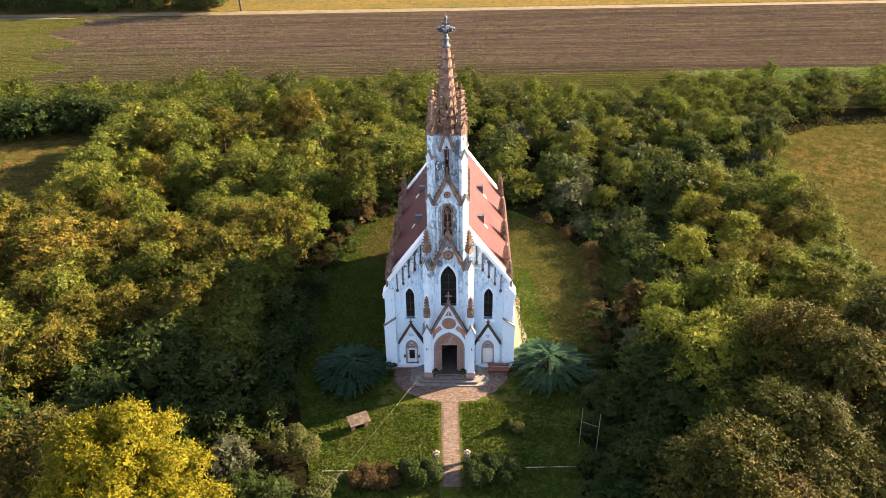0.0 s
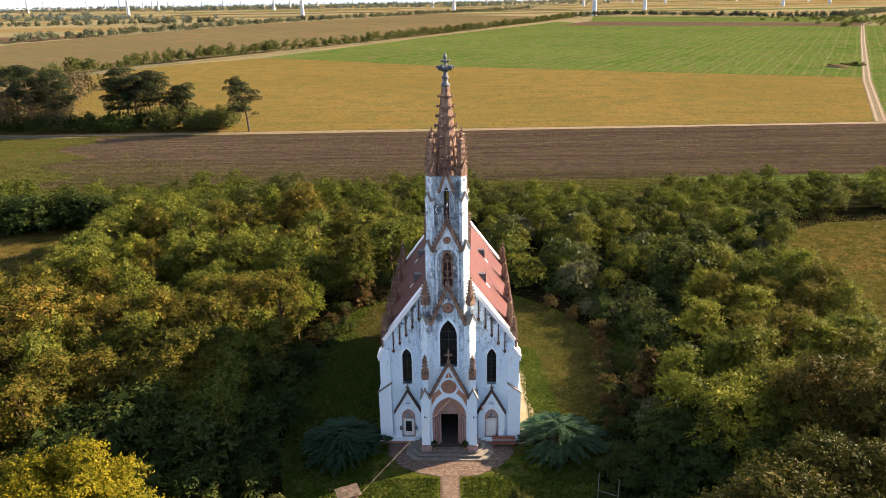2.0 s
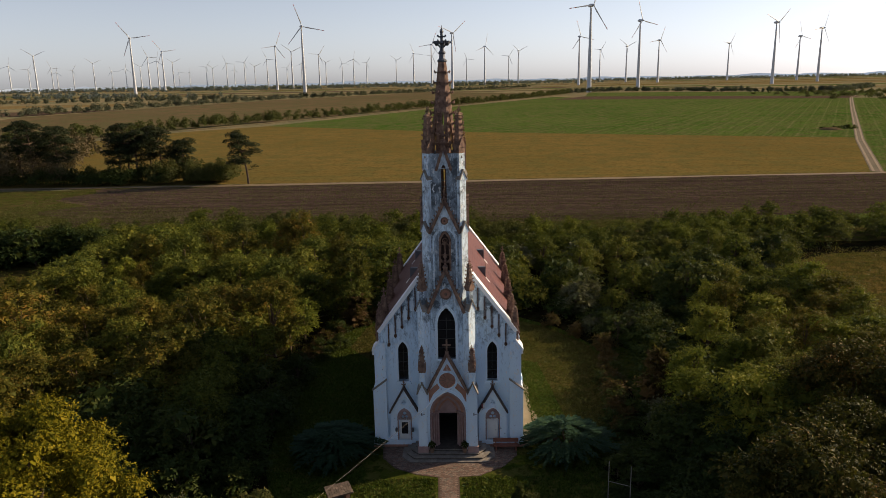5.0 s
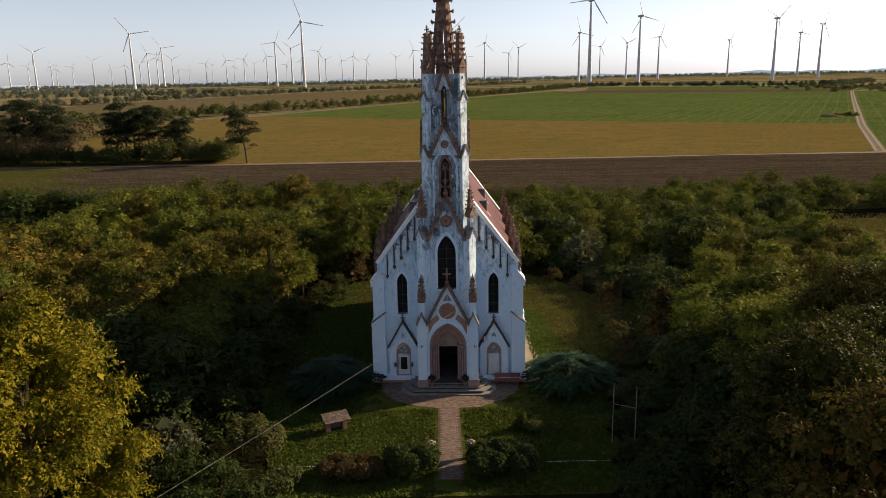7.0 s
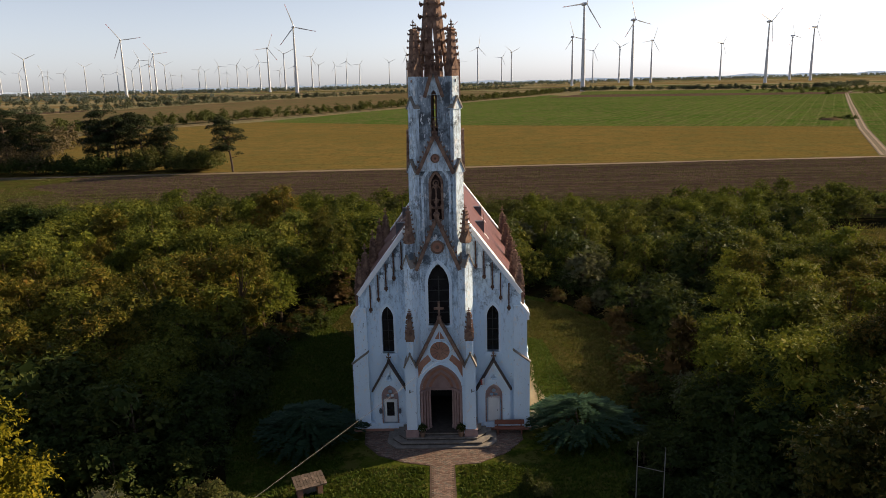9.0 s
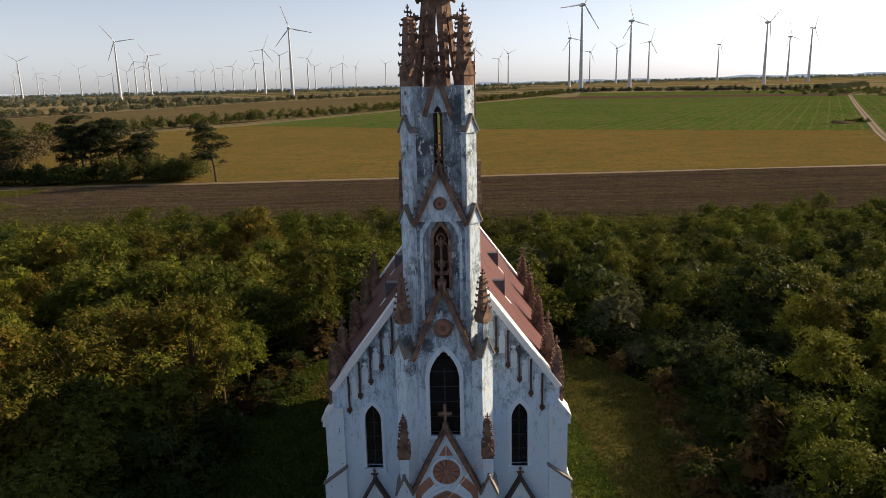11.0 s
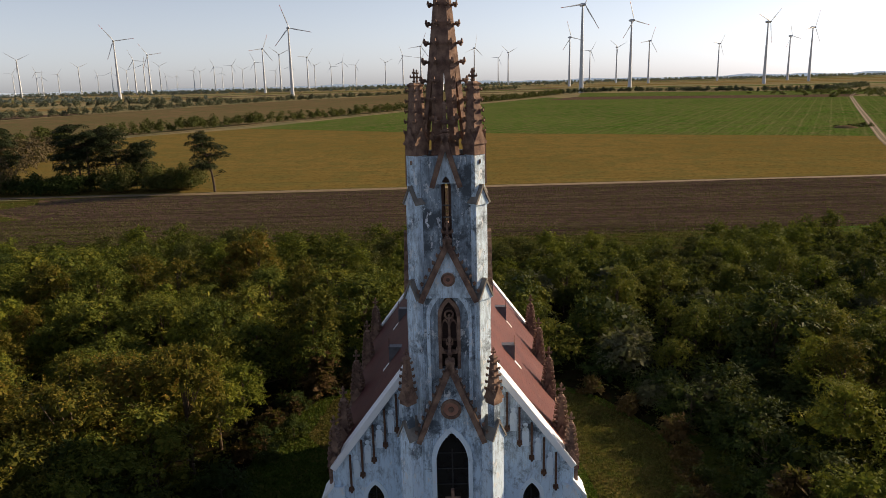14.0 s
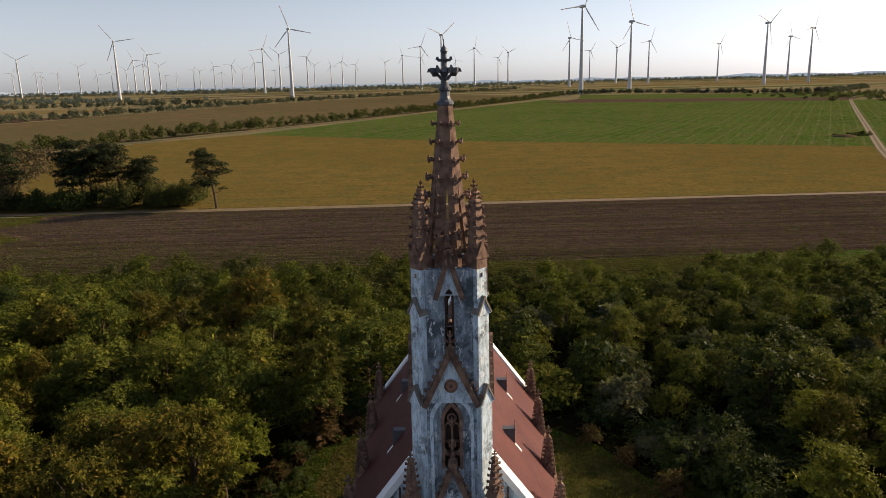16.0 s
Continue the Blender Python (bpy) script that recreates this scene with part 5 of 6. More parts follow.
yellow_green = leaf_material("light_locust_leaves", [(0.0378, 0.0605, 0.00908), (0.0908, 0.113, 0.0151), (0.159, 0.163, 0.0197), (0.25, 0.212, 0.0257)])
bright = [make_tree("locust_tree", 90 + i, 7.0, 2.8, 5800, 0.18, yellow_green, "locust tree with bright yellow-green feathery crown", count=30, lump=0.8, slim=0.42, group="trees of the wood") for i in range(2)]
for x, y, s in ((24.9, 63.0, 0.95), (20.3, 53.9, 0.88), (19.4, 50.2, 0.86), (28.6, 59.5, 0.86), (21.6, 47.6, 1.05), (24.2, 55.4, 0.92), (20.9, 43.8, 1.15), (-21, 80.5, 0.85), (-32.8, 82, 0.8), (-39, 86, 0.95), (-27, 92, 0.85), (-36, 76, 0.9), (-18, 74, 0.85), (-15.4, 69.6, 0.76), (-19.8, 70.0, 0.92), (-23.5, 71.6, 0.95), (-14.6, 73.4, 0.7), (-41, 79, 0.85), (28.6, 72.4, 0.86), (31.5, 66, 0.95), (39.4, 73.5, 1.12), (22.0, 119.2, 0.62), (40.5, 95.4, 0.9), (33, 56.5, 1.05), (37, 58, 1.0)):
    plant(rng.choice(bright), x, y, s, rng.uniform(0, 360), 1.05)

for x, y, s in ((24.6, 45.0, 1.1), (24.2, 39.8, 1.0), (26.5, 49.0, 1.05), (20.6, 39.6, 0.9)):
    plant(rng.choice(locusts), x, y, s, rng.uniform(0, 360), 1.1)

# the closed hedge behind the glade, and the trees on its sunny side
for k in range(34):
    plant(rng.choice(shrubs), -47 - 1.6 * k, 110.0 + rng.uniform(-1.2, 2.0), rng.uniform(1.2, 1.9), rng.uniform(0, 360), 1.2)
for k in range(9):
    plant(rng.choice(locusts), -45.0 + rng.uniform(-1.0, 1.0), 79.5 + 3.3 * k, rng.uniform(0.95, 1.12), rng.uniform(0, 360), 1.2)
plant(rng.choice(olives), -19.5, 101.0, 1.18, 30, 0.9, "tall dark ash tree standing above the wood")
# dark trees close along the shaded side of the lawn
for x, y, s in ((-17.2, 62.5, 0.95), (-18.5, 58.2, 0.98), (-19.2, 53.6, 0.9), (-17.8, 49.6, 0.72), (-22.4, 51.0, 0.9)):
    plant(rng.choice(locusts), x, y, s, rng.uniform(0, 360), 1.15)
# low scrub along the front of the lawn's sunny side, and a loose row beside the trail
for x, y, s in ((10.9, 35.6, 0.5), (12.2, 37.0, 0.55), (11.2, 38.4, 0.45), (12.8, 40.2, 0.55), (11.6, 41.8, 0.5), (13.0, 43.0, 0.6), (12.2, 45.2, 0.5), (13.6, 46.8, 0.6), (14.4, 44.6, 0.75), (10.4, 33.6, 0.6)):
    plant(rng.choice(shrubs), x, y, s, rng.uniform(0, 360), 1.3)

# big single trees near the camera
big_yellow = make_tree("maple_tree", 101, 12.6, 6.2, 64000, 0.165, YELLOW, "large maple in full golden yellow autumn leaf", base=0.12, count=120, lump=1.15, thick=0.3)
plant(big_yellow, -19.5, 31.0, 1.0, 0, 0.9)
big_olive = make_tree("maple_tree", 102, 10.6, 4.6, 26000, 0.175, CHESTNUT, "broad maple in dull green and rusty leaf", base=0.15, count=80, lump=1.05, thick=0.28)
for x, y, s, t in ((-26.0, 33.5, 0.95, 40), (27.3, 44.1, 0.95, 10), (17.4, 30.2, 1.05, 100), (22.6, 34, 1.0, 200), (28.5, 38.5, 1.05, 300), (35, 46, 0.95, 150), (17.2, 24.0, 1.06, 250), (33, 40, 1.0, 60)):
    plant(big_olive, x, y, s, t)
rusty = make_tree("maple_tree", 103, 9.0, 2.4, 5000, 0.25, RUST, "small maple in rust-brown leaf", base=0.3, count=24, lump=1.0, thick=0.2)
plant(rusty, 19.6, 28.2, 1.08, 0)
for model in locusts + olives + shrubs + light_shrubs + greys + conifers + dry + bright + [big_yellow, big_olive, rusty]:
    drop(model)

# the far rows of the wood, too many to tell apart
rg = np.random.default_rng(17)
for share, (material, label) in enumerate(((LOCUST, "dense far edge of the green wood along the field"), (HEDGE, "dark bushes among the far edge of the wood"), (yellow_green, "light yellow-green crowns along the far edge of the wood"))):
    crowns = [c for k, c in enumerate(far_crowns) if (0, 0, 1, 0, 2, 1, 0, 1, 0, 2)[(k * 7 + k // 10) % 10] == share]
    lumps = []
    for x, y, h, r in crowns:
        if share == 1:
            h *= 0.9
        for k in range(12):
            t = k * 2.4 + rg.uniform(-0.4, 0.4)
            q = r * math.sqrt(rg.uniform(0.05, 1.0)) * (1.0 if k < 8 else 0.6)
            z = h * (0.3 + 0.6 * k / 12)
            lumps.append((x + q * math.cos(t), y + q * math.sin(t), z, rg.uniform(0.5, 1.0), rg.uniform(0.45, 0.8)))
    single("far_wood", leaf_mesh("far_wood", spray_arrays(rg, lumps, 1800 * len(crowns), 0.32, 0.42, reach=0.7), material), material, label, "wood", kind="stuff")

# weeds and volunteer plants in the rows of the ploughland, thicker towards the wood
rg = np.random.default_rng(23)
spots = []
while len(spots) < 110000:
    x, y = rg.uniform(-98, 152), 128 + 64 * rg.random() ** 1.4
    y = round(y / 1.15) * 1.15 + rg.normal(scale=0.10)
    if y < 192 and rg.random() < 0.2 + 0.8 * max(0, min(1, (150 - y) / 16 + (15 - x) / 85)):
        spots.append((x, y, 0.22))
spots = np.array(spots)


def tufts(p, rg, length, width):
    n = len(p)
    t = rg.uniform(0, 2 * np.pi, n)
    side = np.stack([np.cos(t), np.sin(t), np.zeros(n)], 1) * width
    lean = rg.normal(scale=0.5, size=(n, 3))
    lean[:, 2] = 1
    s = rg.uniform(0.5, 1.4, n)[:, None] * length
    return np.stack([p - side, p + side, p + side * 0.4 + lean * s, p - side * 0.4 + lean * s], 1)


single("weeds", leaf_mesh("weeds", tufts(spots, rg, 0.16, 0.085), WEEDS), WEEDS, "low green and straw weeds in rows on the ploughland", "weeds", kind="stuff")

# low growth that fills the floor of the wood
rg = np.random.default_rng(7)
lumps = []
while len(lumps) < 2600:
    x, y = rng.uniform(-75, 62), rng.uniform(18, 129)
    if inside(x, y, lawn_edge) or (x < -44 and 76 < y < 112) or (x > 42 and 60 < y < 108) or (-9 < x < 12 and y < 42):
        continue
    lumps.append((x, y, 0.3, rng.uniform(0.7, 1.5), rng.uniform(0.5, 1.6)))
under = single("undergrowth", leaf_mesh("undergrowth", spray_arrays(rg, lumps, 150000, 0.21, 0.42), DARKGREEN), DARKGREEN, "tangled dark green undergrowth below the trees", "undergrowth", kind="stuff")
# grass of lawn and glades
spots = []
while len(spots) < 90000:
    x, y = rg.uniform(-14, 17), rg.uniform(34, 83)
    if inside(x, y, dry_edge) and rg.random() < 0.25:
        continue
    if inside(x, y, lawn_edge) and not (-5.6 < x < 7.3 and 45.5 < y < 66.5) and not (-0.5 < x < 1.4 and y < 47):
        spots.append((x, y, 0.06))
p = np.array(spots)

GRASS = leaf_material("lawn_grass", [(0.0177, 0.0382, 0.00546), (0.0314, 0.06, 0.00818), (0.0512, 0.075, 0.0116), (0.075, 0.0818, 0.0177)], 0.2)
dry_part = np.array([inside(x, y, dry_edge) for x, y, z in spots])
OLIVEGRASS = leaf_material("olive_mown_grass", [(0.036, 0.038, 0.01), (0.06, 0.055, 0.015), (0.082, 0.068, 0.021), (0.05, 0.058, 0.013)], 0.2)
single("grass", leaf_mesh("grass", tufts(p[~dry_part], rg, 0.10, 0.05), GRASS), GRASS, "short uneven green grass", "grass", kind="stuff")
single("grass", leaf_mesh("grass", tufts(p[dry_part], rg, 0.10, 0.05), OLIVEGRASS), OLIVEGRASS, "short dry olive grass behind the church", "grass", kind="stuff")
spots = []
while len(spots) < 34000:
    x, y = (rg.uniform(-95, -50), rg.uniform(84, 98)) if rg.random() < 0.3 else (rg.uniform(43, 110), rg.uniform(61, 111))
    spots.append((x, y, 0.06))
single("dry_grass", leaf_mesh("dry_grass", tufts(np.array(spots), rg, 0.16, 0.07), DRYGRASS), DRYGRASS, "tall dry straw grass on the glade and meadow", "grass", kind="stuff")


def spreading_juniper(x, y, r, seed):
    """Arching sprays that spread from the middle in tiers."""
    rg = np.random.default_rng(seed)
    t = thing("juniper", pose(x, y, 0), "wide spreading blue-green juniper bush beside the church", "shrub", "junipers at the church")
    g = Geo()
    quads = []
    for i in range(250):
        a = rg.uniform(0, 2 * np.pi)
        reach = r * math.sqrt(rg.uniform(0.08, 1.0)) * (1 + 0.12 * math.sin(3 * a + seed))
        lift = 2.7 * (1 - 0.66 * reach / r) * rg.uniform(0.7, 1.1)
        tip = np.array([reach * math.cos(a), reach * math.sin(a), lift])
        if i % 8 == 0:
            g.tube((0, 0, 0.1), tip * np.array([0.9, 0.9, 0.8]), 0.05, 0.02, 5)
        along = np.array([math.cos(a), math.sin(a), -0.12])
        along /= np.linalg.norm(along)
        across = np.array([-math.sin(a), math.cos(a), 0.0])
        for k in range(46):
            f, w = rg.uniform(0, 1), rg.choice([-1, 1])
            p = tip + along * (f - 0.75) * 1.25 + np.array([0, 0, rg.normal(scale=0.05) - 0.12 * f * f])
            d = along * rg.uniform(0.4, 1.0) + across * w * rg.uniform(0.3, 0.9) * (1.1 - f) + np.array([0, 0, rg.uniform(-0.05, 0.3)])
            d /= np.linalg.norm(d)
            s = rg.uniform(0.16, 0.36)
            n = np.cross(d, [0, 0, 1.0]) * s * 0.22
            quads.append([p, p + d * s * 0.5 + n, p + d * s, p + d * s * 0.5 - n])
    part("branches", g, BARK, t)
    part("foliage", leaf_mesh("foliage", np.array(quads), JUNIPER), JUNIPER, t)


spreading_juniper(-8.1, 49.2, 3.2, 1)
spreading_juniper(9.3, 49.2, 3.5, 2)


def clipped(name, x0, x1, y0, y1, h, material, label, seed, count):
    """A trimmed hedge: stems and a rounded body of leaves."""
    rg = np.random.default_rng(seed)
    t = thing(name, pose((x0 + x1) / 2, (y0 + y1) / 2, 0), label, "hedge")
    lx, ly = (x1 - x0) / 2, (y1 - y0) / 2
    n = max(3, int(lx * ly * 7))
    lumps = [(rg.uniform(-1, 1) * (lx - 0.4), rg.uniform(-1, 1) * (ly - 0.4), h * rg.uniform(0.4, 0.62), 0.55, h * 0.42) for _ in range(n)]
    g = Geo()
    for x, y, z, a, b in lumps[::3]:
        part("stem", Geo().tube((x, y, -0.1), (x * 0.97, y * 0.97, z), 0.03, 0.015, 5), BARK, t)
    part("foliage", leaf_mesh("foliage", leaf_arrays(rg, lumps, count, 0.15, 0.6, inner=0.85), material), material, t)


clipped("hedge", -3.4, -0.3, 36.2, 38.8, 1.6, DARKGREEN, "trimmed dark green hedge beside the path", 1, 10000)
clipped("hedge", 1.1, 5.9, 36.2, 38.8, 1.6, DARKGREEN, "trimmed dark green hedge beside the path", 2, 15000)
clipped("hedge", -7.4, -3.3, 36.2, 38.6, 1.1, RUST, "loose rust-red bush joined to the hedge", 3, 8000)
clipped("bush", -13.2, -9.6, 38.2, 41.6, 2.1, HEDGE, "wide olive bush with bare twigs", 4, 7000)
clipped("bush", -10.5, -7.6, 34.8, 37.2, 1.2, HEDGE, "low olive bush at the lawn's edge", 8, 3500)
rg = np.random.default_rng(5)
t = thing("dwarf_spruce", pose(5.0, 42.5, 0), "small dark pointed spruce on the lawn", "shrub")
part("trunk", Geo().lathe(0, 0, [(-0.1, 0.05), (1.2, 0.02)], 6), BARK, t)
cone = [(0, 0, 0.25 + 0.17 * k, 0.5 - 0.065 * k, 0.16) for k in range(7)] + [(0, 0, 1.42, 0.05, 0.14)]
part("foliage", leaf_mesh("foliage", spray_arrays(rg, cone, 2400, 0.1, 0.35, reach=0.16), DARKGREEN), DARKGREEN, t)
clipped("bush", 5.3, 6.3, 41.9, 42.6, 0.65, HEDGE, "low olive-green plant on the lawn", 6, 700)

# ---- far things: pines, hedgerows, wind turbines ----


def umbrella_pine(x, y, h, lean, seed, spread, bare=0.45, label="tall dark pine with bare trunk and flat layered crown", low=0):
    rg = np.random.default_rng(seed)
    t = thing("pine_tree", pose(x, y, 0, 0, 0, 0), label, "tree", "pines by the track")
    g = Geo()
    bend = lambda f: (lean * f * f, 0.1 * lean * f)
    n = 8
    for i in range(n):
        f0, f1 = i / n, (i + 1) / n
        g.tube((*bend(f0), h * 0.93 * f0 - 0.2), (*bend(f1), h * 0.93 * f1), 0.34 * (1 - 0.75 * f0), 0.34 * (1 - 0.75 * f1), 8)
    lumps = []
    tiers = 5
    for i in range(tiers):
        f = bare + (1 - bare) * (i + 0.5) / tiers
        for k in range(7):
            a = rg.uniform(0, 2 * np.pi)
            r = spread * rg.uniform(0.35, 1.0) * (0.75 + 0.5 * math.sin(math.pi * min(1, (f - bare) / (1 - bare) + 0.1)))
            bx, by = bend(f)
            p = (bx + r * math.cos(a), by + r * math.sin(a), h * f + rg.uniform(-0.9, 0.8))
            g.tube((bx, by, h * f - 0.9), p, 0.09, 0.04, 5)
            lumps.append((*p, rg.uniform(1.1, 2.2), rg.uniform(0.5, 0.95)))
    lumps.append((*bend(1.0), h - 0.6, 1.5, 0.6))
    if low:  # one low branch
        lumps.append((low + 0.3, 0, h * 0.34, 1.1, 0.5))
        g.tube((0, 0, h * 0.27), (low, 0, h * 0.3), 0.09, 0.05, 5)
    part("trunk", g, BARK, t)
    part("crown", leaf_mesh("crown", leaf_arrays(rg, lumps, 8000, 0.5, 0.35, 0.9), PINE), PINE, t)


umbrella_pine(-52.6, 198.6, 14.0, -2.4, 1, 3.1, 0.40, "lone leaning pine with ragged crown beside the track", 1.7)
for i, (x, y, h, s, b) in enumerate(((-116, 207, 17.8, 5.0, 0.45), (-108, 205, 16.0, 4.6, 0.45), (-122, 211, 17.0, 5, 0.4), (-130, 207, 16, 5, 0.4), (-89, 208, 16.4, 4.8, 0.5), (-84, 211, 15.6, 4.6, 0.5), (-79.5, 208, 14.6, 4.4, 0.5), (-74, 209, 11.5, 3.4, 0.4), (-112, 212, 15.5, 4.6, 0.4), (-93, 211, 13.5, 4, 0.4), (-86, 206, 14.5, 4.4, 0.45), (-136, 212, 15, 4.6, 0.35))):
    umbrella_pine(x, y, h, rng.uniform(-1, 1), 10 + i, s * 0.9, b - 0.06)


def thicket(name, spots, leaves, size, material, label, seed, category="hedgerow"):
    """Many shrubs and small trees, too many to count: spots of (x, y, height, radius)."""
    rg = np.random.default_rng(seed)
    lumps = []
    for x, y, h, r in spots:
        for k in range(5):
            f = k / 4
            lumps.append((x + rg.uniform(-0.5, 0.5) * r, y + rg.uniform(-0.5, 0.5) * r, h * (0.3 + 0.5 * f), r * (0.8 - 0.35 * f), h * 0.24))
    return single(name, leaf_mesh(name, leaf_arrays(rg, lumps, leaves, size, 0.6), material), material, label, category, kind="stuff")


spots = [(rng.uniform(-126, -60), rng.uniform(198.5, 212), rng.uniform(2.5, 5.5), rng.uniform(1.8, 3)) for _ in range(150)]
thicket("grove_undergrowth", spots, 34000, 0.5, DARKGREEN, "dense dark shrubs below the pines", 31, "undergrowth")
spots = [(rng.uniform(-80, -57.5), rng.uniform(198.5, 206), rng.uniform(3.5, 7.2), rng.uniform(1.6, 2.6)) for _ in range(48)]
thicket("grove_undergrowth", spots, 20000, 0.45, HEDGE, "green thorn bushes at the edge of the pine grove", 40, "undergrowth")
spots = [(rng.uniform(-150, -103), rng.uniform(199, 214), rng.uniform(5, 12), rng.uniform(1.6, 2.8)) for _ in range(60)]
thicket("grove_undergrowth", spots, 15000, 0.5, BARE, "thin brown half-bare trees beside the pines", 41, "undergrowth")
spots = [(rng.uniform(-175, -128), rng.uniform(214, 330), rng.uniform(3, 9), rng.uniform(2, 3.4)) for _ in range(110)]
thicket("grove_undergrowth", spots, 16000, 0.9, BARE, "mixed trees and shrubs beside the stubble field", 32, "undergrowth")


def along(pts, gap, spread, h0, h1, holes=0.1):
    out = []
    for (x0, y0), (x1, y1) in zip(pts, pts[1:]):
        n = int(math.hypot(x1 - x0, y1 - y0) / gap)
        for i in range(n):
            if rng.random() < holes:
                continue
            f = (i + rng.random()) / n
            h = rng.uniform(h0, h1)
            out.append((x0 + (x1 - x0) * f + rng.uniform(-spread, spread), y0 + (y1 - y0) * f + rng.uniform(-spread, spread), h, h * rng.uniform(0.35, 0.55)))
    return out


thicket("hedgerow", along([(-195, 330), (-190, 352), (-168, 420), (-86, 562), (-12, 700), (108, 945), (214, 1185)], 2.3, 2.6, 2.0, 8.5, 0.1), 62000, 0.95, HEDGE, "hedgerow of small trees along the field track", 33)
# distant hedgerows take the leaf colour paled for haze
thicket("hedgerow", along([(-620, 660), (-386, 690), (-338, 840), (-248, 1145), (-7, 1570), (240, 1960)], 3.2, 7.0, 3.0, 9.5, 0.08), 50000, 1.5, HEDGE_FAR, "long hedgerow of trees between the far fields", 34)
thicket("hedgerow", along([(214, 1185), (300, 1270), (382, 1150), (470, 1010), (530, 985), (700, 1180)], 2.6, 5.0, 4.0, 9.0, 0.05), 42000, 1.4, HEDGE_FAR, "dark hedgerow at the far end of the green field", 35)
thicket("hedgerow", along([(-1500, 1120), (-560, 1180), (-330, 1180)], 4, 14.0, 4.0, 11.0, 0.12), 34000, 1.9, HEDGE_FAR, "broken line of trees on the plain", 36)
thicket("hedgerow", [(rng.uniform(400, 700), rng.uniform(690, 980), rng.uniform(2.0, 6), rng.uniform(2.5, 4.5)) for _ in range(170)], 22000, 1.2, HEDGE, "scrub on waste ground beyond the track", 37)
thicket("hedgerow", [(193 + rng.uniform(-9, 9), 350 + rng.uniform(-2, 2), rng.uniform(0.8, 2.2), 1.5) for _ in range(12)], 1400, 0.5, DARKGREEN, "little clump of bushes on an earth heap", 38)
single("earth_heap", Geo().lathe(188, 347, [(-0.2, 5.5), (0.5, 4.4), (1.0, 2.6), (1.2, 0.4)], 14), BROWN, "low heap of brown earth at the field's edge", "earth heap")
far_spots = []
for i in range(16):
    y = 2500 + 115 * i
    x0 = rng.uniform(-0.75, 0.35) * y
    x1 = x0 + rng.uniform(500, 1800)
    far_spots += along([(x0, y), (x1, y + rng.uniform(-60, 60))], 9, 18, 6, 15, 0.1)
for x0, y0, x1, y1 in ((-1250, 1700, -620, 1500), (-1500, 1900, -900, 1950), (-760, 1450, -420, 1400)):  # groves out to the west
    far_spots += along([(x0, y0), (x1, y1)], 6, 30, 5, 12, 0.2)
# distance haze is painted into these pale blue-green leaf tones
FARLEAF = leaf_material("haze_painted_far_leaves", [(0.0756, 0.0983, 0.113), (0.087, 0.11, 0.125), (0.0945, 0.117, 0.129), (0.106, 0.125, 0.129)], 0.45)
thicket("far_woods", far_spots, 150000, 2.8, FARLEAF, "tree lines far out on the plain, haze painted as blue-green leaf colour", 39, "far woods")


def wind_turbine(angle, marked):
    """A turbine at the origin that faces -y: tower, nacelle, hub and three blades."""
    t = thing("wind_turbine", pose(0, 0, -900), "white three-bladed wind turbine standing on the plain" if not marked else "white three-bladed wind turbine with red-banded blade tips", "wind turbine", "wind farm")
    part("tower", Geo().lathe(0, 0, [(-1, 4.2), (0, 4.1), (20, 3.6), (70, 2.7), (134, 1.5), (138, 1.5)], 16).mesh("tower", True), TURBINE, t)
    part("nacelle", Geo().lathe(0, 0, [(-7, 1.2), (-5, 2.4), (-1, 3.0), (4, 2.5), (7, 0.8)], 12).mesh("nacelle", True), TURBINE, t, at=pose(0, 0.5, 140, 90, 0, 0))
    hub = part("hub", Geo().lathe(0, 0, [(0, 2.3), (2, 2.2), (4.0, 1.3), (4.8, 0.2)], 12).mesh("hub", True), TURBINE, t, at=pose(0, -4.5, 140, 90, 0, 0))
    for k in range(3):
        g = Geo()
        stations = [(0.5, 1.0, 1.0), (5, 1.1, 1.0), (11, 2.1, 0.7), (25, 1.5, 0.45), (40, 0.95, 0.28), (47.5, 0.5, 0.12), (49, 0.1, 0.04)]
        vs = []
        for z, c, d in stations:
            vs += [(-0.35 * c, -d * 0.5, z), (0.2 * c, -d * 0.5, z), (0.85 * c, 0.0, z), (0.2 * c, d * 0.5, z), (-0.35 * c, d * 0.5, z)]
        n = len(stations)
        g.add(vs, [(5 * i + j, 5 * i + (j + 1) % 5, 5 * i + 5 + (j + 1) % 5, 5 * i + 5 + j) for i in range(n - 1) for j in range(5)] + [(4, 3, 2, 1, 0)])
        m = pose(0, 0, 0, -90, 0, 0) @ pose(0, -2.0, 0, 0, angle + 120 * k, 0)
        b = part("blade", g, TURBINE, hub, at=m)
        if marked:
            for z in (35.0, 43.0):
                g = Geo().add([(x * 1.04, y * 1.3, zz) for zz, c, d in ((z, 1.1, 0.36), (z + 4, 0.85, 0.26)) for x, y in ((-0.35 * c, -d * 0.5), (0.2 * c, -d * 0.5), (0.85 * c, 0), (0.2 * c, d * 0.5), (-0.35 * c, d * 0.5))],
                              [(j, (j + 1) % 5, 5 + (j + 1) % 5, 5 + j) for j in range(5)])
                part("band", g, RED, b, "red band")
    return t


